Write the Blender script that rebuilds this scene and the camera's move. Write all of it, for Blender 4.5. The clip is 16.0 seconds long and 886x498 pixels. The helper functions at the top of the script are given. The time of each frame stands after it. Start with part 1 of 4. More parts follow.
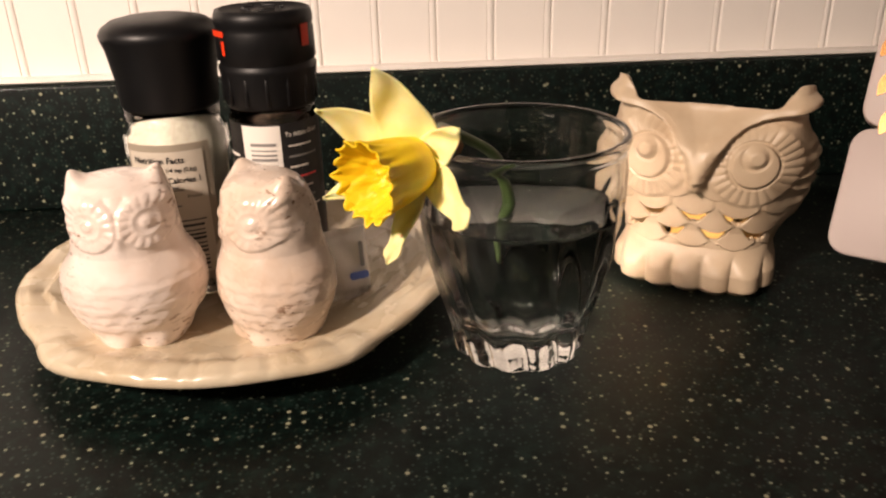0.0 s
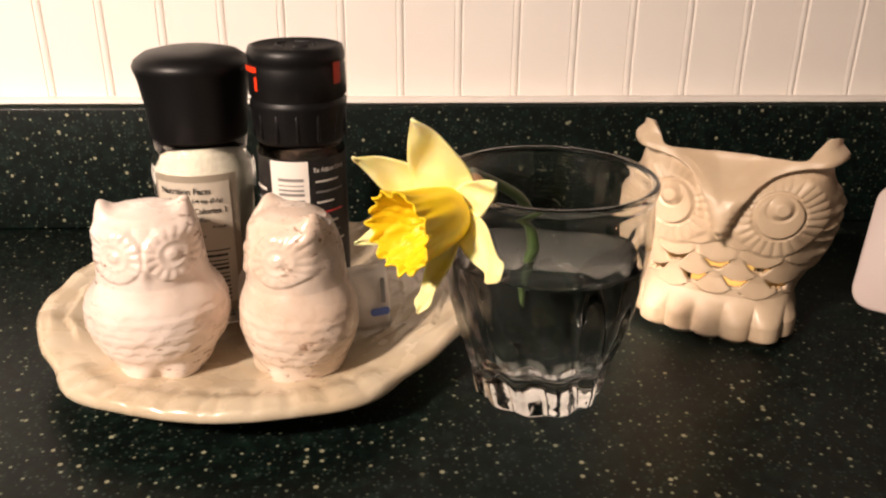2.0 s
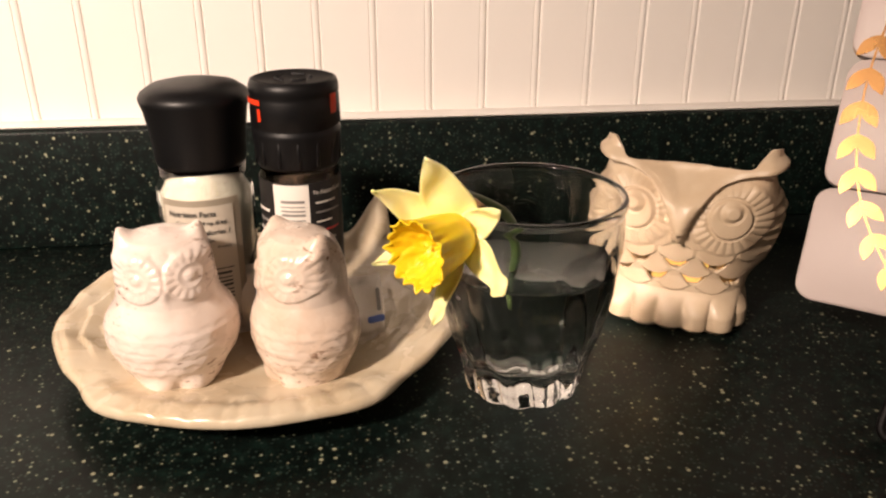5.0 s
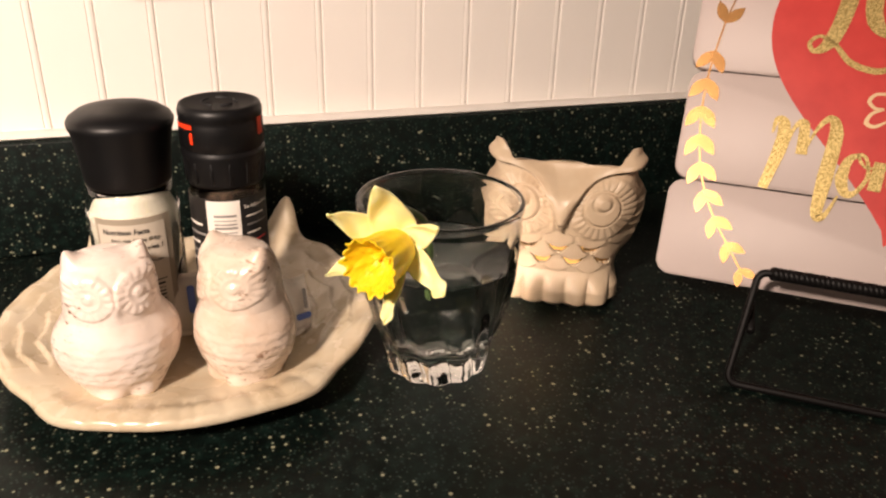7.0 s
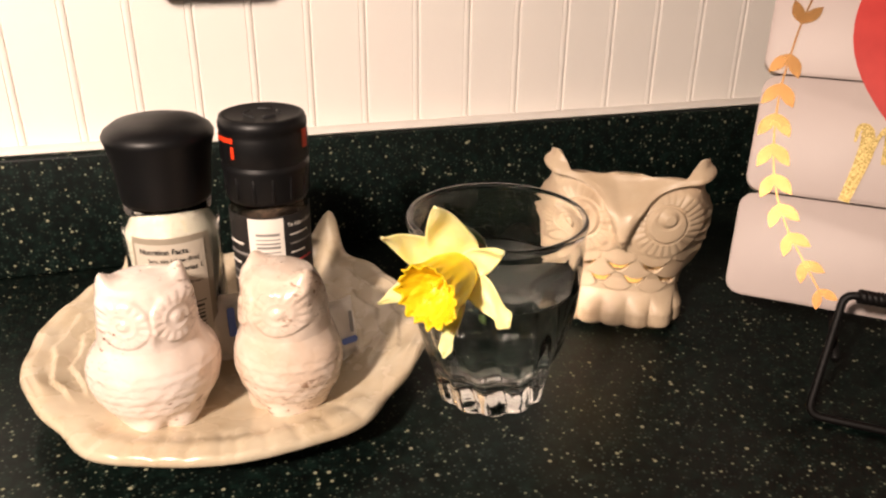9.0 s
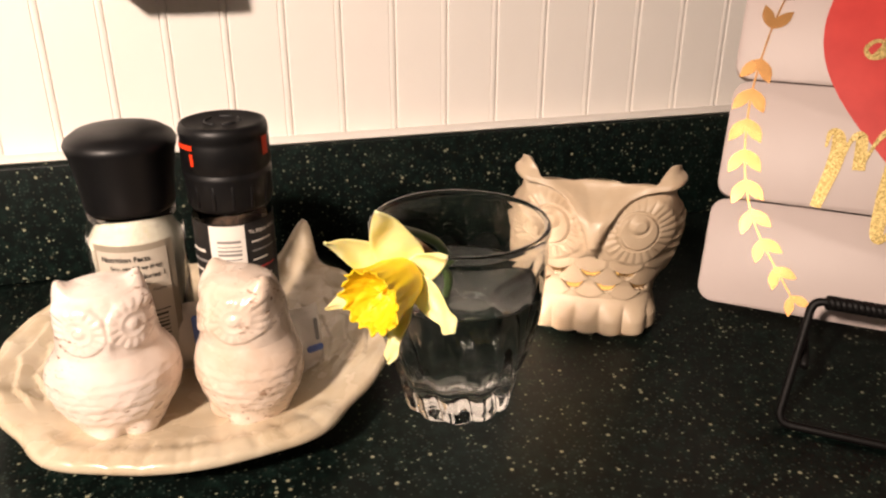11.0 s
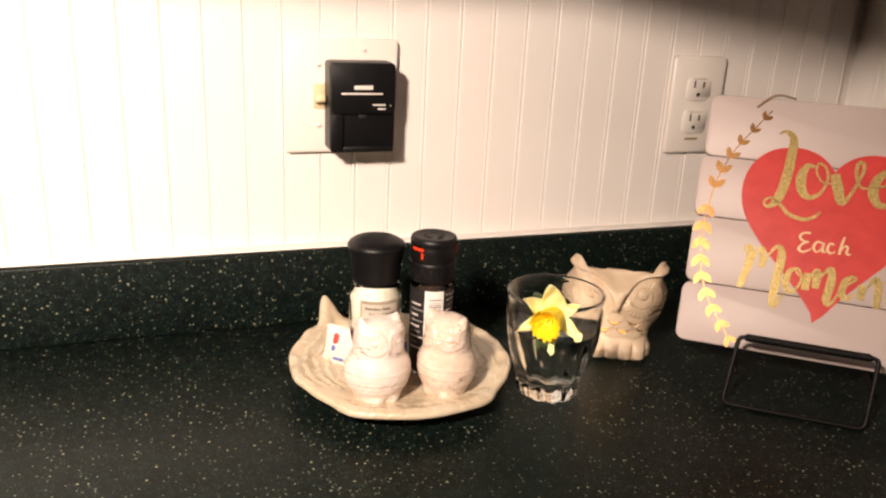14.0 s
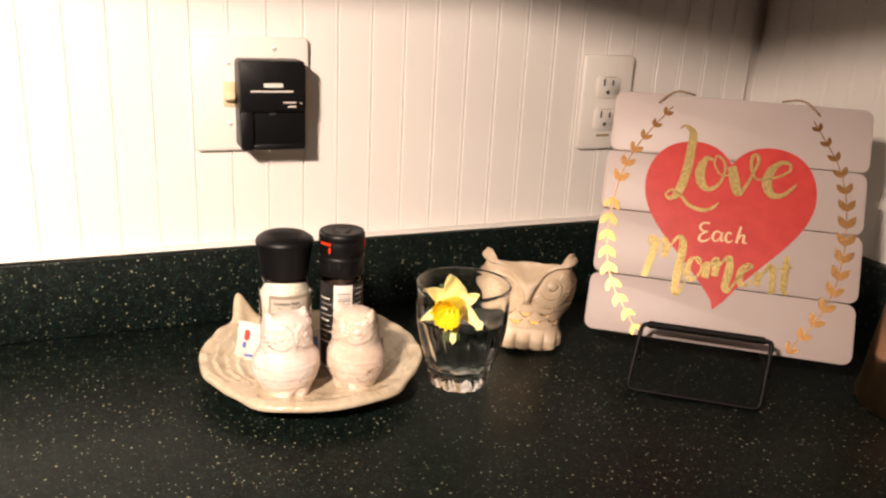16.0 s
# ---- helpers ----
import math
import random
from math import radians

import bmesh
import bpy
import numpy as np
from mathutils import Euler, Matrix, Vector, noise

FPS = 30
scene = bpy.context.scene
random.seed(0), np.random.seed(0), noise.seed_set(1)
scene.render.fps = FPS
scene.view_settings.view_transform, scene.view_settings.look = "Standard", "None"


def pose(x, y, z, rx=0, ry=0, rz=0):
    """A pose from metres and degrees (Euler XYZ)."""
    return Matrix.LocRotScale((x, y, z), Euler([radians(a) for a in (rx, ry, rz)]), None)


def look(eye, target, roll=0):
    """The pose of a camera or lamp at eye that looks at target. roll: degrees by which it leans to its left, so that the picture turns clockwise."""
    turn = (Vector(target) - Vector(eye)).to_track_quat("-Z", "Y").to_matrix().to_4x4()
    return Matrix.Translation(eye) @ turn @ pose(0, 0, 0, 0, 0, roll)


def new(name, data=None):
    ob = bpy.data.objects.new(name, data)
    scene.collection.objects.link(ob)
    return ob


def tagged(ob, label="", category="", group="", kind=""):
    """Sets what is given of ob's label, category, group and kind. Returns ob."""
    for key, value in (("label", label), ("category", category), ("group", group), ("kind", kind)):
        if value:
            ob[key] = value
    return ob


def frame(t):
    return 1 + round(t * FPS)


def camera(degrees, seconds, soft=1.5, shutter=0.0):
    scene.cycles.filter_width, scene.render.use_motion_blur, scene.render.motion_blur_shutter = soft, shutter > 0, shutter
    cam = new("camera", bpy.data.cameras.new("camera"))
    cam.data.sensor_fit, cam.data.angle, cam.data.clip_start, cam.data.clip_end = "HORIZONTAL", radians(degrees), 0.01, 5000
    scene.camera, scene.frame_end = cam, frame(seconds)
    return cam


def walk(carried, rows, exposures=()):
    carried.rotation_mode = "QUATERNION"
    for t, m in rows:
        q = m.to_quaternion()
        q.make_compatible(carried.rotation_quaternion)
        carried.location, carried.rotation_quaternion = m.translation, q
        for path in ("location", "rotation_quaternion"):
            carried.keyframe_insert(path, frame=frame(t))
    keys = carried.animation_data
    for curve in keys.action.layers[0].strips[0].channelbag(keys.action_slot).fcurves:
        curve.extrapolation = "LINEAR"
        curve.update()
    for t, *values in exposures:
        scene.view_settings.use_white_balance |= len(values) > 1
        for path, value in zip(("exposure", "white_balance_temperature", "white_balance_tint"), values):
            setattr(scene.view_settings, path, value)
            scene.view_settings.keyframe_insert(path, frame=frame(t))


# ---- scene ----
cam = camera(58.3, 16.0, soft=2.3)
EXPOSURES = [(0.0, -0.32), (1.5, -0.2), (4.0, -0.2), (6.5, -0.16), (8.0, -0.1), (11.0, -0.06), (11.5, -0.08), (12.0, 0.0), (12.5, 0.28), (13.0, 0.28), (13.5, 0.05), (14.0, -0.05), (16.0, -0.05)]
LAMP_A, POWER_A = (-0.52, -0.88, 0.67), 15.0
LAMP_B, POWER_B = (-0.5, -1.9, 1.44), 3.0
TOP, SPLASH, CAB_X, CAB_Z = -0.0118, 0.0708, 0.0, 0.452
DISH, DISH_TURN, DISH_SIZE, EAR_AT = (0.036, -0.167), -4.0, (1.125, 1.19, 1.0), 2.555
OWL_AT, OWL_TURN, OWL_SIZE = (0.2715, -0.1477), -28.0, (1.02, 0.97, 1.035)
LOWL_AT, LOWL_TURN = (0.0005, -0.2155), 9.0
MOWL_AT, MOWL_TURN = (0.0608, -0.222), -51.0
SALT_AT, SALT_TURN = (0.012, -0.161), 2.0
PEPPER_AT, PEPPER_TURN = (0.060, -0.177), 4.0
PACK_A, PACK_A_TURN = (-0.020, -0.148), -30.0
PACK_B, PACK_B_TURN = (0.0355, -0.178), 10.0
PACK_C, PACK_C_TURN = (0.089, -0.195), 20.0
GLASS_AT, GLASS_TALL = (0.1642, -0.218), 1.05
FLOWER_AT, FLOWER_WAY = (0.1214, -0.2981, 0.1022), (-0.72, -0.68, -0.02)
PETALS = [((0.108, -0.309, 0.133), 0.0104, 0.3, 0.0), ((0.091, -0.302, 0.120), 0.0076, 0.3, 0.0), ((0.131, -0.3165, 0.1167), 0.0062, 0.4, 0.0),
          ((0.132, -0.323, 0.090), 0.0062, 0.4, 0.4), ((0.109, -0.318, 0.078), 0.0042, 0.4, 0.35), ((0.0903, -0.2956, 0.0908), 0.0068, 0.3, 0.0)]
SIGN_AT, SIGN_TURN, SIGN_LEAN, SIGN_SIZE = (0.3054, -0.2098, 0.0224), -37.8, 27.1, 1.02
BAIL_X, BAIL = (0.0555, 0.175), (-0.056, -0.03, 0.0595)
SWITCH_AT, CHARGER_AT, OUTLET_AT = (0.0133, 0.2305), (0.029, 0.2225), (0.4435, 0.22)
CAN_AT = (0.56, -0.40)
FLAME_POWER = 20.0
PATH = [
    (0, (0.1136, -0.5271, 0.1764), (0.1657, 0.3827, -0.2354), -1.44),
    (0.5, (0.1104, -0.5131, 0.1751), (0.1516, 0.3896, -0.2533), 0.65),
    (1, (0.1075, -0.5174, 0.1810), (0.1591, 0.3926, -0.2303), 1.64),
    (1.5, (0.1060, -0.5248, 0.1845), (0.1519, 0.3953, -0.2046), 0.81),
    (2, (0.1062, -0.5229, 0.1849), (0.1518, 0.3969, -0.2049), 0.46),
    (2.5, (0.1076, -0.5252, 0.1841), (0.1604, 0.3947, -0.2043), 0.55),
    (3, (0.1066, -0.5274, 0.1868), (0.1543, 0.3967, -0.1924), 0.60),
    (3.5, (0.1091, -0.5291, 0.1867), (0.1577, 0.3966, -0.1883), 0.29),
    (4, (0.1085, -0.5291, 0.1860), (0.1619, 0.3966, -0.1883), 0.30),
    (6.5, (0.0434, -0.5855, 0.2433), (0.3008, 0.2752, -0.1960), 1.17),
    (7, (0.0439, -0.5804, 0.2396), (0.3329, 0.2754, -0.1894), 1.77),
    (7.5, (0.0405, -0.5618, 0.2328), (0.3156, 0.2946, -0.2041), 1.44),
    (8, (0.0415, -0.5482, 0.2295), (0.2978, 0.3135, -0.2084), 1.05),
    (8.5, (0.0410, -0.5484, 0.2334), (0.2935, 0.3183, -0.1969), 0.84),
    (11, (0.0647, -0.5551, 0.2306), (0.3035, 0.3254, -0.1789), 0.12),
    (11.5, (0.0711, -0.5525, 0.2211), (0.3419, 0.3192, -0.1875), -1.52),
    (12, (0.0533, -0.5974, 0.2434), (0.4000, 0.2501, -0.1586), -0.60),
    (12.5, (-0.0004, -0.6481, 0.2788), (0.3783, 0.1976, -0.0971), 0.74),
    (13, (-0.0660, -0.7257, 0.3076), (0.3058, 0.1376, -0.0336), 2.71),
    (13.5, (-0.1295, -0.7738, 0.3292), (0.2088, 0.1082, 0.0009), 2.99),
    (14, (-0.1616, -0.8073, 0.3451), (0.1639, 0.0831, 0.0268), 2.89),
    (14.5, (-0.1475, -0.8277, 0.3412), (0.2033, 0.0550, 0.0285), 3.39),
    (15, (-0.1328, -0.8426, 0.3409), (0.2497, 0.0212, 0.0129), 3.39),
    (15.5, (-0.1383, -0.8513, 0.3458), (0.2518, 0.0123, 0.0263), 3.52),
    (16, (-0.1312, -0.8336, 0.3397), (0.2537, 0.0365, 0.0318), 3.07),
]
walk(cam, [(t, look(eye, target, roll)) for t, eye, target, roll in PATH],
     exposures=EXPOSURES)

# ---- light ----
world = bpy.data.worlds.new("world")
scene.world = world
world.use_nodes = True
world.node_tree.nodes["Background"].inputs[0].default_value = (1.0, 0.86, 0.7, 1)
world.node_tree.nodes["Background"].inputs[1].default_value = 0.005


def area_lamp(name, eye, target, size, power, colour, spread=180.0):
    data = bpy.data.lights.new(name, "AREA")
    data.shape, data.size, data.energy, data.color = "DISK", size, power, colour
    data.spread = radians(spread)
    ob = new(name, data)
    ob.matrix_world = look(eye, target)
    return ob


area_lamp("pendant_lamp_light", LAMP_A, (-0.28, -0.1, 0.1), 0.1, POWER_A, (1.0, 0.785, 0.65), 130.0)
# added fill with no known source: highlights on glass rims and gold foil
area_lamp("ceiling_lamp_light", LAMP_B, (0.2, -0.2, 0.05), 0.2, POWER_B, (1.0, 0.81, 0.66))


# ---- materials ----
def material(name, base, rough=0.5, metal=0.0, coat=0.0, spec=0.5):
    m = bpy.data.materials.new(name)
    m.use_nodes = True
    b = m.node_tree.nodes["Principled BSDF"]
    b.inputs["Base Color"].default_value = (*base, 1)
    b.inputs["Roughness"].default_value = rough
    b.inputs["Metallic"].default_value = metal
    b.inputs["Coat Weight"].default_value = coat
    b.inputs["Coat Roughness"].default_value = 0.08
    b.inputs["Specular IOR Level"].default_value = spec
    return m


def node(m, kind, **values):
    n = m.node_tree.nodes.new(kind)
    for key, value in values.items():
        n.inputs[key.replace("_", " ")].default_value = value
    return n


def link(m, a, b):
    m.node_tree.links.new(a, b)


def coords(m):
    return node(m, "ShaderNodeTexCoord").outputs["Object"]


def noise_of(m, scale, detail=3.0, rough=0.5):
    n = node(m, "ShaderNodeTexNoise", Scale=scale, Detail=detail, Roughness=rough)
    link(m, coords(m), n.inputs["Vector"])
    return n.outputs["Fac"]


def ramp(m, fac, *stops):
    r = m.node_tree.nodes.new("ShaderNodeValToRGB")
    while len(r.color_ramp.elements) < len(stops):
        r.color_ramp.elements.new(0.5)
    for e, (p, c) in zip(r.color_ramp.elements, stops):
        e.position, e.color = p, (*c, 1)
    link(m, fac, r.inputs[0])
    return r.outputs[0]


def mix(m, fac, a, b):
    n = m.node_tree.nodes.new("ShaderNodeMix")
    n.data_type = "RGBA"
    for value, socket in ((fac, n.inputs[0]), (a, n.inputs[6]), (b, n.inputs[7])):
        if isinstance(value, (int, float)):
            socket.default_value = value
        elif isinstance(value, tuple):
            socket.default_value = (*value, 1)
        else:
            link(m, value, socket)
    return n.outputs[2]


def main_of(m):
    return m.node_tree.nodes["Principled BSDF"]


def colour(m, socket):
    link(m, socket, main_of(m).inputs["Base Color"])


def bump(m, fac, strength=0.3, distance=0.001):
    b = node(m, "ShaderNodeBump", Strength=strength, Distance=distance)
    link(m, fac, b.inputs["Height"])
    link(m, b.outputs[0], main_of(m).inputs["Normal"])


def rough_range(m, fac, low, high):
    r = node(m, "ShaderNodeMapRange")
    r.inputs["To Min"].default_value, r.inputs["To Max"].default_value = low, high
    link(m, fac, r.inputs["Value"])
    link(m, r.outputs[0], main_of(m).inputs["Roughness"])


def speckle(m, scale, limit, low=0.0):
    """Small scattered chips: the cores of a share of the cells."""
    v = node(m, "ShaderNodeTexVoronoi", Scale=scale)
    link(m, coords(m), v.inputs["Vector"])
    core = ramp(m, v.outputs["Distance"], (limit * 0.5, (1, 1, 1)), (limit, (0, 0, 0)))
    sep = node(m, "ShaderNodeSeparateColor")
    link(m, v.outputs["Color"], sep.inputs[0])
    pick = ramp(m, sep.outputs[0], (low, (0, 0, 0)), (min(low + 0.06, 1.0), (1, 1, 1)))
    mul = m.node_tree.nodes.new("ShaderNodeMath")
    mul.operation = "MULTIPLY"
    link(m, core, mul.inputs[0])
    link(m, pick, mul.inputs[1])
    return mul.outputs[0]


STONE = material("green_solid_surface", (0.01, 0.02, 0.017), 0.45, coat=0.03, spec=0.2)
base = ramp(STONE, noise_of(STONE, 150, 5, 0.7), (0.32, (0.0004, 0.0014, 0.0011)), (0.5, (0.0012, 0.0042, 0.0032)), (0.74, (0.0058, 0.0165, 0.0126)))
base = mix(STONE, speckle(STONE, 420, 0.36, 0.45), base, (0.02, 0.034, 0.028))
base = mix(STONE, speckle(STONE, 330, 0.24, 0.6), base, (0.06, 0.07, 0.05))
base = mix(STONE, speckle(STONE, 240, 0.22, 0.6), base, (0.2, 0.225, 0.16))
base = mix(STONE, speckle(STONE, 150, 0.19, 0.66), base, (0.3, 0.3, 0.2))
colour(STONE, base)
rough_range(STONE, noise_of(STONE, 40, 4), 0.46, 0.56)
bump(STONE, noise_of(STONE, 600, 2), 0.05, 0.0004)

PAINT = material("white_wall_paint", (0.8, 0.765, 0.72), 0.42)
colour(PAINT, ramp(PAINT, noise_of(PAINT, 9, 4), (0.3, (0.77, 0.735, 0.69)), (0.7, (0.82, 0.785, 0.74))))
bump(PAINT, noise_of(PAINT, 260, 3), 0.12, 0.0006)
ROOM = material("dark_wall_paint", (0.06, 0.05, 0.04), 0.8)
colour(ROOM, ramp(ROOM, noise_of(ROOM, 3, 4), (0.3, (0.045, 0.038, 0.032)), (0.7, (0.07, 0.06, 0.05))))
FLOOR = material("wood_floor", (0.25, 0.15, 0.08), 0.45)
colour(FLOOR, ramp(FLOOR, noise_of(FLOOR, 6, 6), (0.3, (0.2, 0.11, 0.06)), (0.7, (0.3, 0.18, 0.1))))
CABINET = material("dark_cabinet_wood", (0.14, 0.08, 0.045), 0.4)
colour(CABINET, ramp(CABINET, noise_of(CABINET, 12, 4), (0.3, (0.1, 0.055, 0.03)), (0.7, (0.16, 0.09, 0.05))))


def glaze(name, pale, warm, spots=0.0, dull=0.0):
    m = material(name, pale, 0.25, coat=0.3 * (1 - dull))
    c = ramp(m, noise_of(m, 45, 4, 0.6), (0.35, warm), (0.65, pale))
    if spots:
        flat = node(m, "ShaderNodeMapping", Scale=(190.0, 190.0, 520.0))
        fleck = node(m, "ShaderNodeTexNoise", Scale=1.0, Detail=3.0, Roughness=0.65)
        link(m, coords(m), flat.inputs[0])
        link(m, flat.outputs[0], fleck.inputs["Vector"])
        thin = ramp(m, fleck.outputs["Fac"], (0.57, (0, 0, 0)), (0.64, (1, 1, 1)))
        zone = ramp(m, noise_of(m, 38, 2), (0.5, (0, 0, 0)), (0.62, (1, 1, 1)))
        mul = m.node_tree.nodes.new("ShaderNodeMath")
        mul.operation = "MULTIPLY"
        link(m, thin, mul.inputs[0])
        link(m, zone, mul.inputs[1])
        c = mix(m, mul.outputs[0], c, (0.2, 0.1, 0.05))
    colour(m, c)
    rough_range(m, noise_of(m, 70, 3), 0.18 + 0.2 * dull, 0.36 + 0.2 * dull)
    bump(m, noise_of(m, 140, 3), 0.12, 0.0012)
    return m


BISQUE = glaze("white_ceramic_glaze", (0.53, 0.425, 0.3), (0.48, 0.365, 0.245), dull=0.8)
SHAKER = glaze("crackled_white_glaze", (0.79, 0.7, 0.64), (0.73, 0.61, 0.53), 1.0)
SHAKER_B = glaze("blush_white_glaze", (0.74, 0.63, 0.54), (0.65, 0.5, 0.385), 0.6)
CREAM = glaze("cream_dish_glaze", (0.58, 0.505, 0.375), (0.52, 0.425, 0.29), 0.0)
AMBER = material("amber_unglazed_clay", (0.62, 0.34, 0.08), 0.6)
colour(AMBER, ramp(AMBER, noise_of(AMBER, 90, 3), (0.3, (0.5, 0.33, 0.16)), (0.7, (0.62, 0.44, 0.24))))

BLACK = material("black_plastic", (0.004, 0.004, 0.0045), 0.42, spec=0.3)
rough_range(BLACK, noise_of(BLACK, 90, 3), 0.36, 0.5)
bump(BLACK, noise_of(BLACK, 900, 2), 0.08, 0.0003)
BAY = material("matt_black_plastic", (0.004, 0.004, 0.005), 0.6)
ORANGE = material("orange_red_plastic", (0.75, 0.045, 0.01), 0.4)
IRON = material("black_wrought_wire", (0.004, 0.0035, 0.0035), 0.5, spec=0.2)
bump(IRON, noise_of(IRON, 500, 3), 0.3, 0.0004)
PLATE_WHITE = material("white_switch_plastic", (0.8, 0.76, 0.7), 0.3)
IVORY = material("ivory_toggle_plastic", (0.7, 0.58, 0.36), 0.35)
SLOT = material("slot_dark", (0.03, 0.025, 0.02), 0.6)
BRASS = material("brass_lettering", (0.4, 0.27, 0.1), 0.4, metal=0.6)
BOARD = material("whitewashed_board", (0.62, 0.54, 0.52), 0.5)
grain = node(BOARD, "ShaderNodeTexNoise", Scale=1.0, Detail=5.0)
stretch = node(BOARD, "ShaderNodeMapping", Scale=(8.0, 8.0, 160.0))
link(BOARD, coords(BOARD), stretch.inputs[0])
link(BOARD, stretch.outputs[0], grain.inputs["Vector"])
colour(BOARD, ramp(BOARD, grain.outputs["Fac"], (0.3, (0.49, 0.415, 0.39)), (0.7, (0.56, 0.475, 0.45))))
RED = material("red_heart_print", (0.55, 0.035, 0.03), 0.36)
colour(RED, ramp(RED, noise_of(RED, 60, 3), (0.3, (0.5, 0.028, 0.024)), (0.7, (0.6, 0.045, 0.036))))
FOIL = material("gold_foil", (0.72, 0.38, 0.14), 0.28, metal=0.9)
rough_range(FOIL, noise_of(FOIL, 60, 3), 0.2, 0.32)
PALE_GOLD = material("pale_gold_print", (0.72, 0.52, 0.3), 0.4, metal=0.3)
GLITTER = material("gold_glitter", (0.6, 0.45, 0.16), 0.35, metal=0.55)
flake = node(GLITTER, "ShaderNodeTexVoronoi", Scale=1500.0)
link(GLITTER, coords(GLITTER), flake.inputs["Vector"])
colour(GLITTER, ramp(GLITTER, flake.outputs["Color"], (0.2, (0.36, 0.25, 0.07)), (0.8, (0.8, 0.62, 0.26))))
bump(GLITTER, flake.outputs["Color"], 1.0, 0.0012)
TWINE = material("jute_twine", (0.3, 0.2, 0.12), 0.8)
COPPER = material("brushed_copper", (0.55, 0.36, 0.22), 0.3, metal=1.0)
rough_range(COPPER, noise_of(COPPER, 25, 4), 0.24, 0.38)


def clear(name, tint, ior, rough=0.0):
    m = material(name, tint, rough)
    main_of(m).inputs["Transmission Weight"].default_value = 1.0
    main_of(m).inputs["IOR"].default_value = ior
    return m


GLASS = clear("clear_glass", (0.97, 0.985, 0.975), 1.48)
JAR_GLASS = clear("jar_glass", (0.955, 0.965, 0.94), 1.45)
WATER = clear("water", (0.98, 0.99, 1.0), 1.33)
SALT = material("sea_salt", (0.72, 0.7, 0.62), 0.7)
colour(SALT, ramp(SALT, noise_of(SALT, 700, 3, 0.7), (0.3, (0.3, 0.285, 0.235)), (0.65, (0.44, 0.42, 0.35))))
PEPPER = material("peppercorns", (0.05, 0.03, 0.02), 0.6)
colour(PEPPER, ramp(PEPPER, noise_of(PEPPER, 420, 3, 0.7), (0.4, (0.015, 0.01, 0.008)), (0.7, (0.12, 0.075, 0.05))))
PAPER = material("white_label_paper", (0.78, 0.74, 0.68), 0.55)
BEIGE = material("beige_label_paper", (0.52, 0.47, 0.39), 0.55)
KRAFT = material("grey_label_paper", (0.3, 0.26, 0.2), 0.55)
BLACK_LABEL = material("black_label_paper", (0.012, 0.011, 0.011), 0.45)
INK = material("black_ink", (0.02, 0.02, 0.02), 0.6)
PALE_INK = material("pale_ink", (0.7, 0.66, 0.6), 0.6)
GREY_INK = material("grey_ink", (0.22, 0.21, 0.2), 0.6)
RED_INK = material("red_ink", (0.65, 0.05, 0.05), 0.6)
BLUE_INK = material("blue_ink", (0.1, 0.16, 0.45), 0.6)
PACKET = material("white_paper_packet", (0.68, 0.63, 0.56), 0.6)
bump(PACKET, noise_of(PACKET, 120, 3), 0.4, 0.002)

PETAL = material("pale_yellow_petal", (0.8, 0.7, 0.16), 0.45)
colour(PETAL, ramp(PETAL, noise_of(PETAL, 160, 4), (0.3, (0.87, 0.82, 0.34)), (0.7, (0.9, 0.87, 0.48))))
main_of(PETAL).inputs["Subsurface Weight"].default_value = 0.35
main_of(PETAL).inputs["Subsurface Radius"].default_value = (0.004, 0.003, 0.001)
bump(PETAL, noise_of(PETAL, 300, 3), 0.25, 0.0008)
CORONA = material("deep_yellow_trumpet", (0.82, 0.5, 0.005), 0.45)
colour(CORONA, ramp(CORONA, noise_of(CORONA, 150, 4), (0.3, (0.8, 0.53, 0.004)), (0.7, (0.88, 0.65, 0.015))))
main_of(CORONA).inputs["Subsurface Weight"].default_value = 0.3
main_of(CORONA).inputs["Subsurface Radius"].default_value = (0.004, 0.003, 0.0006)
STEM = material("green_stem", (0.07, 0.13, 0.025), 0.45)
colour(STEM, ramp(STEM, noise_of(STEM, 120, 4), (0.3, (0.025, 0.05, 0.012)), (0.7, (0.05, 0.085, 0.022))))
SHEATH = material("dry_brown_sheath", (0.28, 0.16, 0.07), 0.6)
GLOW = material("lamp_diffuser", (0.9, 0.85, 0.75), 0.5)
main_of(GLOW).inputs["Emission Color"].default_value = (1.0, 0.83, 0.66, 1)
main_of(GLOW).inputs["Emission Strength"].default_value = 2.5
FLAME = material("glowing_flame", (1.0, 0.6, 0.2), 0.5)
main_of(FLAME).inputs["Emission Color"].default_value = (1.0, 0.5, 0.12, 1)
main_of(FLAME).inputs["Emission Strength"].default_value = FLAME_POWER


# wax given emission so the owl's feather slots show amber light
WAX = material("slot_glow_wax", (0.7, 0.42, 0.14), 0.6)
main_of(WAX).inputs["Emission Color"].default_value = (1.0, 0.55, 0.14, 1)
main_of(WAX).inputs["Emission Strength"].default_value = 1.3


# ---- mesh helpers ----
def mesh_object(name, bm, mat, smooth=True, more=()):
    data = bpy.data.meshes.new(name)
    bmesh.ops.recalc_face_normals(bm, faces=bm.faces)
    bm.to_mesh(data)
    bm.free()
    for m in (mat, *more):
        data.materials.append(m)
    for p in data.polygons:
        p.use_smooth = smooth
    return new(name, data)


def part(name, bm, mat, parent, label="", smooth=True):
    ob = mesh_object(name, bm, mat, smooth)
    ob.parent = parent
    if label:
        tagged(ob, label)
    return ob


def thing(name, m, label, category, group="", kind=""):
    ob = new(name)
    ob.empty_display_size = 0.02
    ob.matrix_world = m
    return tagged(ob, label, category, group, kind)


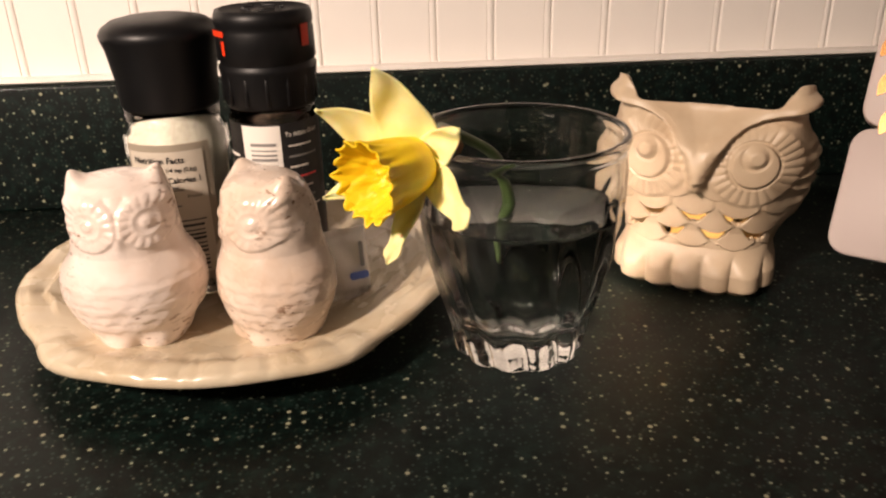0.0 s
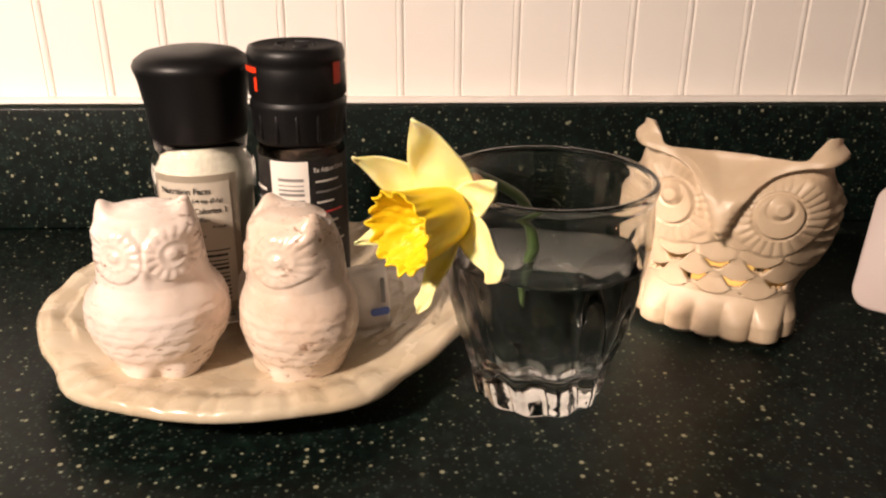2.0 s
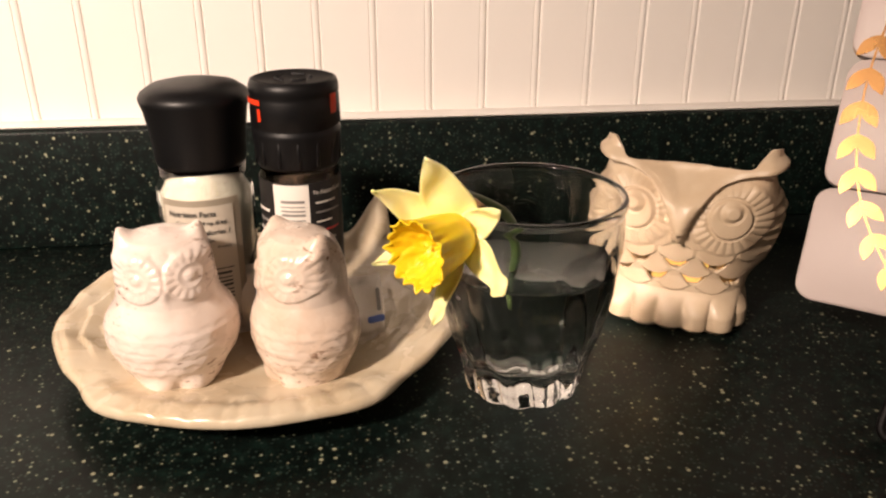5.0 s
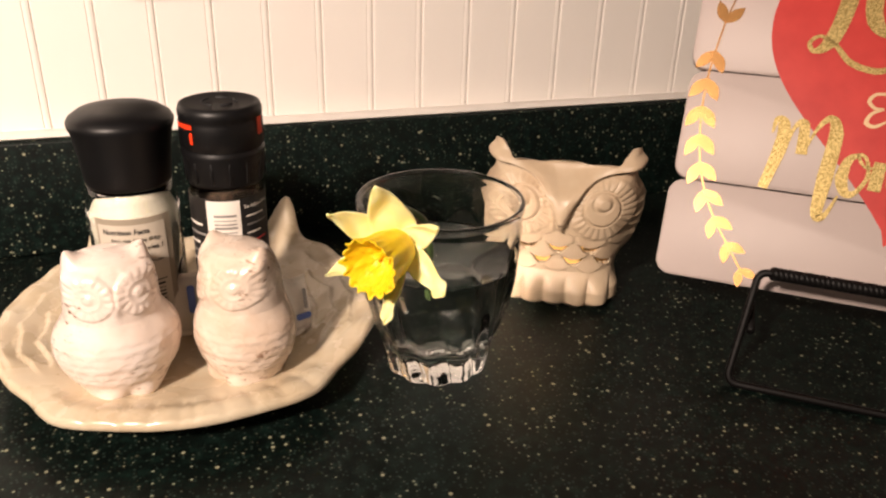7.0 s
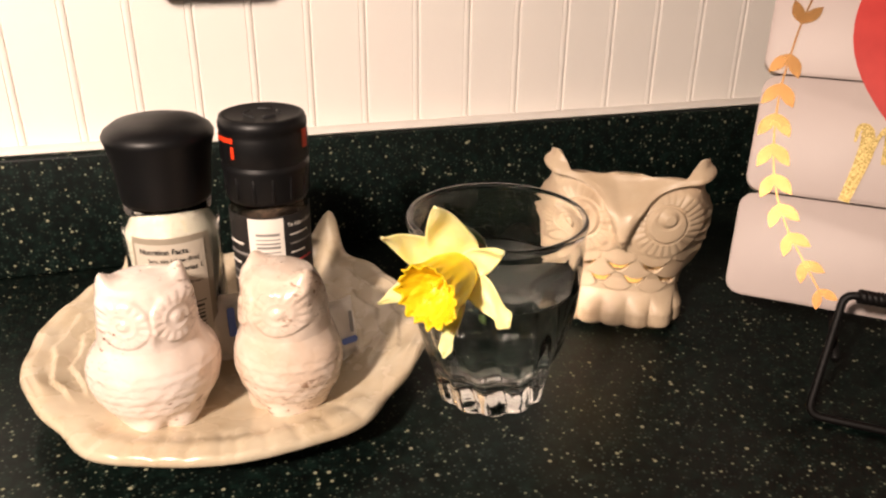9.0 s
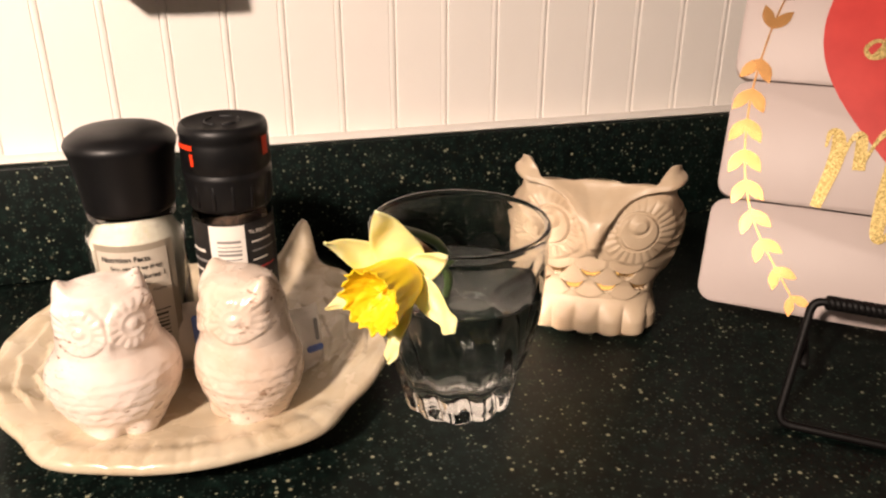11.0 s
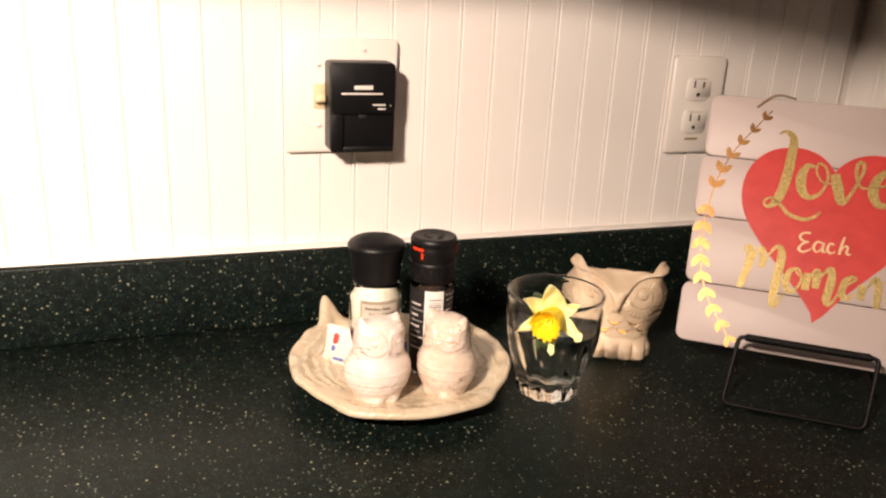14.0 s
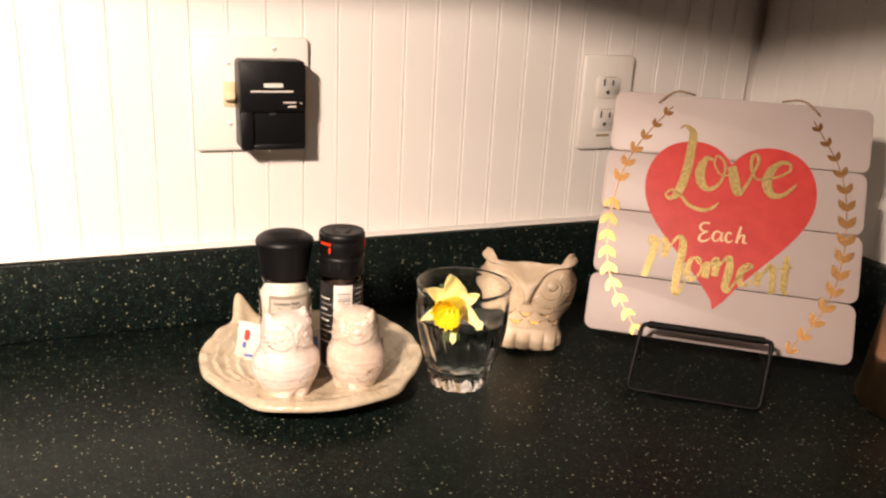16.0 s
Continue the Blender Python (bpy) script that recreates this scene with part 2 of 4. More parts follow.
def grid(f, nu, nv, wrap_u=False, bm=None):
    """A surface from f(u, v), u and v from 0 to 1; wrap_u closes it round u."""
    bm = bm or bmesh.new()
    cols = nu if wrap_u else nu + 1
    v = [[bm.verts.new(f(i / nu, j / nv)) for i in range(cols)] for j in range(nv + 1)]
    for j in range(nv):
        for i in range(nu):
            k = (i + 1) % cols
            bm.faces.new((v[j][i], v[j][k], v[j + 1][k], v[j + 1][i]))
    return bm


def lathe(profile, seg=64, flute=None, bm=None, cap=False):
    """Turns (radius, height) pairs round z; flute(angle, height) scales the radius."""
    bm = bm or bmesh.new()
    rings = []
    for r, z in profile:
        if r < 1e-6:
            rings.append([bm.verts.new((0, 0, z))])
            continue
        ring = []
        for i in range(seg):
            a = 2 * math.pi * i / seg
            k = r * (flute(a, z) if flute else 1)
            ring.append(bm.verts.new((k * math.cos(a), k * math.sin(a), z)))
        rings.append(ring)
    for a, b in zip(rings, rings[1:]):
        for i in range(seg):
            j = (i + 1) % seg
            if len(a) == 1:
                bm.faces.new((a[0], b[j], b[i]))
            elif len(b) == 1:
                bm.faces.new((a[i], a[j], b[0]))
            else:
                bm.faces.new((a[i], a[j], b[j], b[i]))
    return bm


def box(x0, x1, y0, y1, z0, z1, bevel=0.0, seg=2, bm=None):
    one = bmesh.new()
    bmesh.ops.create_cube(one, size=1)
    for v in one.verts:
        v.co = ((x0 + x1) / 2 + v.co.x * (x1 - x0), (y0 + y1) / 2 + v.co.y * (y1 - y0), (z0 + z1) / 2 + v.co.z * (z1 - z0))
    if bevel:
        bmesh.ops.bevel(one, geom=one.edges[:], offset=bevel, segments=seg, affect="EDGES", profile=0.5)
    if bm is None:
        return one
    data = bpy.data.meshes.new("tmp")
    one.to_mesh(data)
    one.free()
    bm.from_mesh(data)
    bpy.data.meshes.remove(data)
    return bm


def tube(points, radius, seg=10, bm=None, closed=False):
    """A round wire along points; radius may be a function of the share of the length."""
    bm = bm or bmesh.new()
    pts = [Vector(p) for p in points]
    n = len(pts)
    side = None
    rings = []
    for i, p in enumerate(pts):
        d = (pts[min(i + 1, n - 1)] - pts[max(i - 1, 0)]).normalized()
        if side is None:
            side = d.orthogonal().normalized()
        side = (side - d * side.dot(d)).normalized()
        up = d.cross(side)
        r = radius(i / (n - 1)) if callable(radius) else radius
        rings.append([bm.verts.new(p + side * r * math.cos(2 * math.pi * k / seg) + up * r * math.sin(2 * math.pi * k / seg)) for k in range(seg)])
    for a, b in zip(rings, rings[1:]):
        for k in range(seg):
            j = (k + 1) % seg
            bm.faces.new((a[k], a[j], b[j], b[k]))
    bm.faces.new(rings[0][::-1])
    bm.faces.new(rings[-1])
    return bm


def rounded_path(corners, radius, steps=6):
    """A polyline with its inner corners rounded."""
    pts = [Vector(c) for c in corners]
    out = [pts[0]]
    for a, b, c in zip(pts, pts[1:], pts[2:]):
        r = min(radius, (a - b).length / 2, (c - b).length / 2)
        p, q = b + (a - b).normalized() * r, b + (c - b).normalized() * r
        out += [(p * (1 - s) ** 2 + b * 2 * s * (1 - s) + q * s * s) for s in (k / steps for k in range(steps + 1))]
    return out + [pts[-1]]


def prism(outline, z0, z1, bm=None, bevel=0.0):
    """A flat piece with the given outline in x and y."""
    one = bmesh.new()
    low = [one.verts.new((x, y, z0)) for x, y in outline]
    high = [one.verts.new((x, y, z1)) for x, y in outline]
    one.faces.new(low[::-1])
    top = one.faces.new(high)
    n = len(low)
    for i in range(n):
        one.faces.new((low[i], low[(i + 1) % n], high[(i + 1) % n], high[i]))
    if bevel:
        bmesh.ops.bevel(one, geom=list(top.edges), offset=bevel, segments=2, affect="EDGES", profile=0.5)
    if bm is None:
        return one
    data = bpy.data.meshes.new("tmp")
    one.to_mesh(data)
    one.free()
    bm.from_mesh(data)
    bpy.data.meshes.remove(data)
    return bm


def rounded_rect(x0, x1, y0, y1, r, steps=5):
    out = []
    for cx, cy, a0 in ((x1 - r, y1 - r, 0), (x0 + r, y1 - r, 90), (x0 + r, y0 + r, 180), (x1 - r, y0 + r, 270)):
        out += [(cx + r * math.cos(radians(a0 + 90 * k / steps)), cy + r * math.sin(radians(a0 + 90 * k / steps))) for k in range(steps + 1)]
    return out


def smooth(a, b, x):
    t = min(max((x - a) / (b - a), 0.0), 1.0)
    return t * t * (3 - 2 * t)


def bell(x, w):
    return math.exp(-(x / w) ** 2)


def lettering(text, size, shear=0.0, bold=0.0, depth=0.0002, spacing=1.0):
    """Flat letters in x and y from the built-in font, as a bmesh."""
    curve = bpy.data.curves.new("tmp", "FONT")
    curve.body, curve.size, curve.shear, curve.offset, curve.extrude, curve.space_character = text, size, shear, bold, depth, spacing
    ob = new("tmp", curve)
    bpy.context.view_layer.update()
    data = bpy.data.meshes.new_from_object(ob.evaluated_get(bpy.context.evaluated_depsgraph_get()))
    bm = bmesh.new()
    bm.from_mesh(data)
    bpy.data.objects.remove(ob)
    bpy.data.curves.remove(curve)
    bpy.data.meshes.remove(data)
    return bm


def moved(bm, m):
    bmesh.ops.transform(bm, matrix=m, verts=bm.verts)
    return bm


def joined(a, b):
    data = bpy.data.meshes.new("tmp")
    b.to_mesh(data)
    b.free()
    a.from_mesh(data)
    bpy.data.meshes.remove(data)
    return a


# ---- the room and the counter ----
def structure(name, bm, mat, label, smooth_faces=False):
    return tagged(mesh_object(name, bm, mat, smooth_faces), label, name.split("_")[0], kind="structure")


CORNER, LEFT, FRONT = 0.68, -1.5, -0.63
wall_north = structure("wall_north", box(LEFT, CORNER + 0.1, 0.006, 0.106, -0.92, 1.5), PAINT, "white painted beadboard wall behind the counter")
wall_east = structure("wall_east", box(CORNER + 0.006, CORNER + 0.106, -3.2, 0.006, -0.92, 1.5), PAINT, "white painted beadboard wall beside the counter")
structure("wall_west", box(LEFT - 0.1, LEFT, -3.2, 0.106, -0.92, 1.5), ROOM, "plain painted wall closing the kitchen")
structure("wall_south", box(LEFT - 0.1, CORNER + 0.106, -3.3, -3.2, -0.92, 1.5), ROOM, "plain painted wall closing the kitchen")
structure("floor", box(LEFT - 0.1, CORNER + 0.106, -3.3, 0.106, -1.0, -0.92), FLOOR, "brown wooden kitchen floor")
structure("ceiling", box(LEFT - 0.1, CORNER + 0.106, -3.3, 0.106, 1.5, 1.6), ROOM, "plain painted ceiling")
structure("counter_base", box(LEFT, CORNER, -0.6, 0.0, -0.92, TOP - 0.041), CABINET, "painted base cabinet front under the counter")

bm = box(LEFT, CORNER, FRONT, -0.0005, TOP - 0.04, TOP, 0.004, 2)
structure("counter", bm, STONE, "dark green speckled solid-surface kitchen counter", True)
bm = box(LEFT, CORNER - 0.0195, -0.019, -0.0005, TOP + 0.0003, SPLASH, 0.0022, 3)
structure("backsplash_north", bm, STONE, "dark green speckled backsplash along the wall", True)
bm = box(CORNER - 0.019, CORNER - 0.0005, FRONT, -0.0005, TOP + 0.0003, SPLASH, 0.0022, 3)
structure("backsplash_east", bm, STONE, "dark green speckled backsplash on the side wall", True)
bm = box(LEFT, CORNER - 0.0195, -0.0155, 0.0018, SPLASH + 0.0002, SPLASH + 0.0026, 0.0013, 2)
structure("trim_caulk", bm, PAINT, "thin white caulk line on the backsplash", True)

# wall cabinets: a straight run and a deeper corner unit, whose shade falls on the wall
cabinet = thing("upper_cabinet", pose(0, 0, 0), "dark wooden wall cabinet mounted above the counter", "cabinet", "upper cabinets")
part("body", box(LEFT + 0.001, CAB_X - 0.001, -0.31, -0.001, CAB_Z, CAB_Z + 0.75, 0.002, 1), CABINET, cabinet, smooth=False)
for k in range(4):
    w = (CAB_X - LEFT) / 4
    part("door", box(LEFT + k * w + 0.003, LEFT + (k + 1) * w - 0.003, -0.33, -0.3105, CAB_Z + 0.01, CAB_Z + 0.74, 0.003, 2), CABINET, cabinet, smooth=False)
corner_unit = thing("corner_cabinet", pose(0, 0, CAB_Z), "dark wooden diagonal corner cabinet above the counter", "cabinet", "upper cabinets")
part("body", prism([(CAB_X, -0.001), (CAB_X, -0.31), (CORNER - 0.31, -0.61), (CORNER - 0.001, -0.61), (CORNER - 0.001, -0.001)][::-1], 0, 0.75), CABINET, corner_unit, smooth=False)
part("door", moved(box(0.012, math.hypot(CORNER - 0.31 - CAB_X, 0.3) - 0.012, -0.02, -0.001, 0.01, 0.74, 0.003, 2), pose(CAB_X, -0.31, 0, 0, 0, -math.degrees(math.atan2(0.3, CORNER - 0.31 - CAB_X)))), CABINET, corner_unit, smooth=False)

lamp = thing("pendant_lamp", pose(*LAMP_A), "hanging lamp with round frosted shade, switched on", "lamp")
part("shade", lathe([(0.0, 0.1), (0.06, 0.095), (0.12, 0.06), (0.15, 0.012), (0.148, 0.012), (0.118, 0.058), (0.058, 0.092), (0.0, 0.097)], 40), GLOW, lamp)
part("cord", tube([(0, 0, 0.1), (0, 0, 1.5 - LAMP_A[2])], 0.004, 8), BAY, lamp)

# made-up body for the added fill light, out of view
ceiling_lamp = thing("ceiling_lamp", pose(LAMP_B[0], LAMP_B[1], 1.5), "unseen round lamp body on the ceiling, added for the fill light", "lamp")
part("rim", lathe([(0.0, -0.002), (0.15, -0.002), (0.155, -0.02), (0.15, -0.05), (0.14, -0.05), (0.14, -0.008), (0.0, -0.008)], 40), BRASS, ceiling_lamp)
part("diffuser", lathe([(0.0, -0.02), (0.1, -0.02), (0.139, -0.012)], 40), GLOW, ceiling_lamp)


# ---- the dish ----
def dish_radius(a):
    """Outline by the angle from the front: a broad oval with a flattened lip in front."""
    r = 0.087 / (math.cos(a) ** 2 * 1.13 + math.sin(a) ** 2 * 0.95) ** 0.5
    d = abs((a + math.pi) % (2 * math.pi) - math.pi)
    r += 0.0028 * bell(d - 0.62, 0.18) - 0.0022 * bell(d - 0.88, 0.12)
    r += 0.0006 * math.cos(14 * a) * smooth(0.75, 1.1, d) * smooth(2.6, 2.3, d)
    r += 0.011 * bell(d - EAR_AT, 0.12)
    return r


def dish_ears(a):
    d = abs((a + math.pi) % (2 * math.pi) - math.pi)
    return 0.025 * bell(d - EAR_AT, 0.095) + 0.004 * bell(d - EAR_AT + 0.3, 0.3)


def dish_top(u, s):
    a = 2 * math.pi * u
    d = abs((a + math.pi) % (2 * math.pi) - math.pi)
    R = dish_radius(a)
    r = R * s
    z = 0.0138 + (0.0075 + 0.0042 * smooth(0.75, 1.2, d)) * smooth(0.5, 1.0, s) + dish_ears(a) * smooth(0.8, 1.0, s)
    # wing feathers on both sides
    wing = smooth(0.95, 1.2, d) * smooth(2.5, 2.2, d) * smooth(0.5, 0.62, s) * smooth(1.0, 0.95, s)
    row = (s - 0.5) / 0.1 + 0.28 * abs(math.sin(d * 9.0 + math.floor((s - 0.5) / 0.1) * 1.57))
    z += wing * 0.0026 * (row - math.floor(row) - 0.5)
    # twig band along the front lip
    lip = smooth(0.85, 0.7, d) * smooth(0.8, 0.86, s)
    z += lip * (0.0012 * bell(s - 0.93, 0.05) - 0.0011 * bell((d * 6.5 + 0.3) % 1 - 0.5, 0.12))
    # notched edge
    z += 0.0005 * math.cos(26 * a) * smooth(0.9, 1.0, s) * smooth(0.6, 0.9, d)
    return Vector((r * math.sin(a), -r * math.cos(a), z))


def dish_under(u, s):
    a = 2 * math.pi * u
    d = abs((a + math.pi) % (2 * math.pi) - math.pi)
    R = dish_radius(a)
    r = (R + 0.0005) * s
    z = 0.0005 + (0.015 + 0.0042 * smooth(0.75, 1.2, d)) * smooth(0.6, 1.0, s) + dish_ears(a) * smooth(0.86, 1.0, s)
    return Vector((r * math.sin(a), -r * math.cos(a), z))


def dish_surface(u, v):
    if v < 0.62:
        return dish_top(u, max(v / 0.62, 0.001))
    if v > 0.72:
        return dish_under(u, max((1 - v) / 0.28, 0.001))
    k = (v - 0.62) / 0.1
    top, low = dish_top(u, 1.0), dish_under(u, 1.0)
    out = Vector((top.x, top.y, 0)).normalized()
    return top.lerp(low, 0.5 - 0.5 * math.cos(math.pi * k)) + out * 0.0018 * math.sin(math.pi * k)


dish = mesh_object("owl_dish", grid(dish_surface, 260, 130, True), CREAM)
dish.matrix_world = pose(*DISH, TOP + 0.0004, 0, 0, DISH_TURN) @ Matrix.Diagonal((*DISH_SIZE, 1))
tagged(dish, "cream glazed owl-shaped ceramic dish holding shakers and grinders", "dish")


# ---- owls: one closed ceramic surface each, features laid on the front ----
def big_owl():
    def brow(x):
        return float(np.interp(abs(x), (0, 0.0015, 0.004, 0.0075, 0.012, 0.017, 0.023, 0.03, 0.038, 0.046), (0.0525, 0.0555, 0.0625, 0.07, 0.077, 0.0818, 0.085, 0.087, 0.0885, 0.091)))

    def top(x, front):
        ear = 0.0095 * bell(abs(x) - 0.0375, 0.006) * smooth(0.02, 0.22, front) * smooth(0.95, 0.7, front)
        return 0.0895 + 0.0015 * smooth(0.008, 0.036, abs(x)) + ear - 0.015 * smooth(0.1, -0.5, front)

    PITCH_X, STEP, FIRST = 0.0196, 0.0085, 0.0225

    def edge_of(k, x):
        """The lower edge of feather row k, and how far x lies from its feather's middle."""
        off = (x / PITCH_X + (0.5 if k % 2 else 0.0) + 0.5) % 1 - 0.5
        return FIRST + k * STEP + 0.0052 * (2 * off) ** 2, off

    def rows(x, z):
        """Overlapping feather rows: how far above its own edge a point lies, and its row."""
        for k in range(4, -1, -1):
            edge, off = edge_of(k, x)
            if z >= edge:
                return (z - edge) / STEP, off, k
        return 1.0, 0.0, -1

    def surface(u, v):
        a = 2 * math.pi * u
        s, c = math.sin(a), math.cos(a)
        e = 2 / (2.7 + 0.9 * smooth(0.32, 0.14, v))
        fx, fy = math.copysign(abs(s) ** e, s), math.copysign(abs(c) ** e, c)
        w = float(np.interp(v, (0, 0.04, 0.12, 0.2, 0.25, 0.34, 0.48, 0.62, 0.8, 0.92, 1.0), (0.0345, 0.0375, 0.0375, 0.036, 0.0355, 0.0375, 0.0415, 0.0445, 0.0452, 0.0432, 0.0405)))
        d = float(np.interp(v, (0, 0.04, 0.12, 0.2, 0.25, 0.34, 0.48, 0.62, 0.8, 1.0), (0.034, 0.0365, 0.0362, 0.0335, 0.0315, 0.0315, 0.034, 0.036, 0.035, 0.033)))
        x, y = w * fx, -d * fy
        y *= 1 - (0.42 if c > 0 else 0.35) * smooth(0.8, 1.0, v) * (1 - 0.75 * smooth(0.006, 0.038, abs(x)))
        z = v * top(x, c)
        out = Vector((fx * d, -fy * w, 0)).normalized()
        front = smooth(0.05, 0.45, c)
        h = 0.0
        if front > 0:
            b = brow(x)
            above = smooth(b - 0.0012, b + 0.0016, z)
            slope = 1.0 + 1.6 * smooth(0.02, 0.003, abs(x))
            away = (z - b) / slope
            h += 0.0058 * above * (1 - 0.55 * smooth(0.003, 0.008, away))
            h += 0.0042 * bell(x, 0.0042) * smooth(0.05, 0.0555, z) * smooth(0.084, 0.066, z)
            h -= 0.0022 * (1 - above) * bell(away + 0.0022, 0.0026) * smooth(0.0, 0.01, abs(x))
            ex, ez = abs(x) - 0.0235, z - 0.066
            r = math.hypot(ex, ez)
            face = (1 - above)
            ang = math.atan2(ez, ex)
            disc = smooth(0.0215, 0.0195, r)
            h += face * disc * (0.0008 + (0.0007 * abs(math.cos(13 * ang)) ** 0.7 * smooth(0.0105, 0.012, r) * smooth(0.0205, 0.0185, r)))
            h += face * 0.0016 * smooth(0.0108, 0.0096, r) - face * 0.0012 * bell(r - 0.0106, 0.0007)
            h += face * 0.0021 * smooth(0.0048, 0.0024, math.hypot(ex, ez - 0.004)) - face * 0.0008 * bell(math.hypot(ex, ez - 0.004) - 0.0056, 0.0006)
            if z < 0.058 and z > 0.0195:
                down, off, k = rows(x, z)
                if k >= 0:
                    h += face * (1 - disc) * 0.0010 * max(0.0, 1 - down) * smooth(0.52, 0.4, abs(off))
        # toes
        toes = smooth(0.021, 0.012, z) * smooth(-0.2, 0.3, c)
        h += toes * (0.0045 * abs(math.cos(math.pi * x / 0.0135)) ** 0.6 - 0.001)
        # folded wings
        wing = bell(a - math.pi / 2 - 0.25, 0.45) + bell(a - 3 * math.pi / 2 + 0.25, 0.45)
        h += wing * 0.0075 * smooth(0.022, 0.04, z) * smooth(0.082, 0.062, z) * (1 + 0.09 * math.sin(z * 900))
        # rounded ear tufts
        h += 0.0018 * bell(abs(x) - 0.039, 0.006) * smooth(0.084, 0.096, z) * smooth(-0.2, 0.2, c)
        # foot rounding
        h -= 0.003 * bell(z, 0.0022)
        return Vector((x, y, z)) + out * h

    n, k = 380, 260
    bm = grid(surface, n, k, True)
    # the slots under the feathers
    gone = []
    for f in bm.faces:
        p = f.calc_center_median()
        if p.y < -0.015 and abs(p.x) < 0.0325 and 0.024 < p.z < 0.052:
            lid = math.hypot(abs(p.x) - 0.0235, p.z - 0.066) > 0.0225
            for k in range(3):
                edge, off = edge_of(k, p.x)
                mid = p.x - off * PITCH_X
                if lid and abs(mid) < 0.031 and rows(p.x, p.z)[2] < k and 0 < edge - p.z < 0.0042 * (1 - (off / 0.4) ** 2):
                    gone.append(f)
                    break
    bmesh.ops.delete(bm, geom=gone, context="FACES")
    ob = mesh_object("owl_candle_holder", bm, BISQUE)
    shell = ob.modifiers.new("shell", "SOLIDIFY")
    shell.thickness, shell.offset = 0.0032, -1.0
    return ob


owl = big_owl()
owl.matrix_world = pose(*OWL_AT, TOP + 0.0004, 0, 0, OWL_TURN) @ Matrix.Diagonal((*OWL_SIZE, 1))
tagged(owl, "white ceramic owl candle holder with pierced feather slots", "candle holder")

votive = mesh_object("votive_glass", lathe([(0.0, 0.0), (0.021, 0.0), (0.0205, 0.004), (0.0146, 0.0742), (0.0152, 0.0762), (0.0158, 0.0762), (0.016, 0.0742), (0.0218, 0.003), (0.0, 0.003)], 56), GLASS)
votive.matrix_world = Matrix.Translation((0.0035, 0.0045, 0)) @ pose(*OWL_AT, TOP + 0.0045, 0, 0, OWL_TURN)
votive.visible_shadow = False
tagged(votive, "clear glass votive cup inside the owl holder", "candle cup")
# tea light is unseen and assumed: added for the amber glow in the slots
tea_light = thing("tea_light", pose(OWL_AT[0] + 0.0035, OWL_AT[1] + 0.0045, TOP + 0.0079), "small unseen tea light added to glow through the owl holder slots", "candle")
part("wax", lathe([(0.0, 0.0), (0.0142, 0.0), (0.0146, 0.001), (0.0142, 0.037), (0.0132, 0.0385), (0.0, 0.0375)], 40), WAX, tea_light, "amber wax given its own glow to light the slots")
part("flame", lathe([(0.0, 0.039), (0.003, 0.043), (0.0036, 0.047), (0.0018, 0.054), (0.0, 0.058)], 16), FLAME, tea_light)
saucer = mesh_object("holder_base", lathe([(0.0, 0.0), (0.026, 0.0), (0.027, 0.0015), (0.026, 0.003), (0.0, 0.003)], 40), AMBER)
saucer.matrix_world = pose(*OWL_AT, TOP + 0.0008, 0, 0, OWL_TURN)
tagged(saucer, "round unglazed clay disc under the votive cup", "coaster")


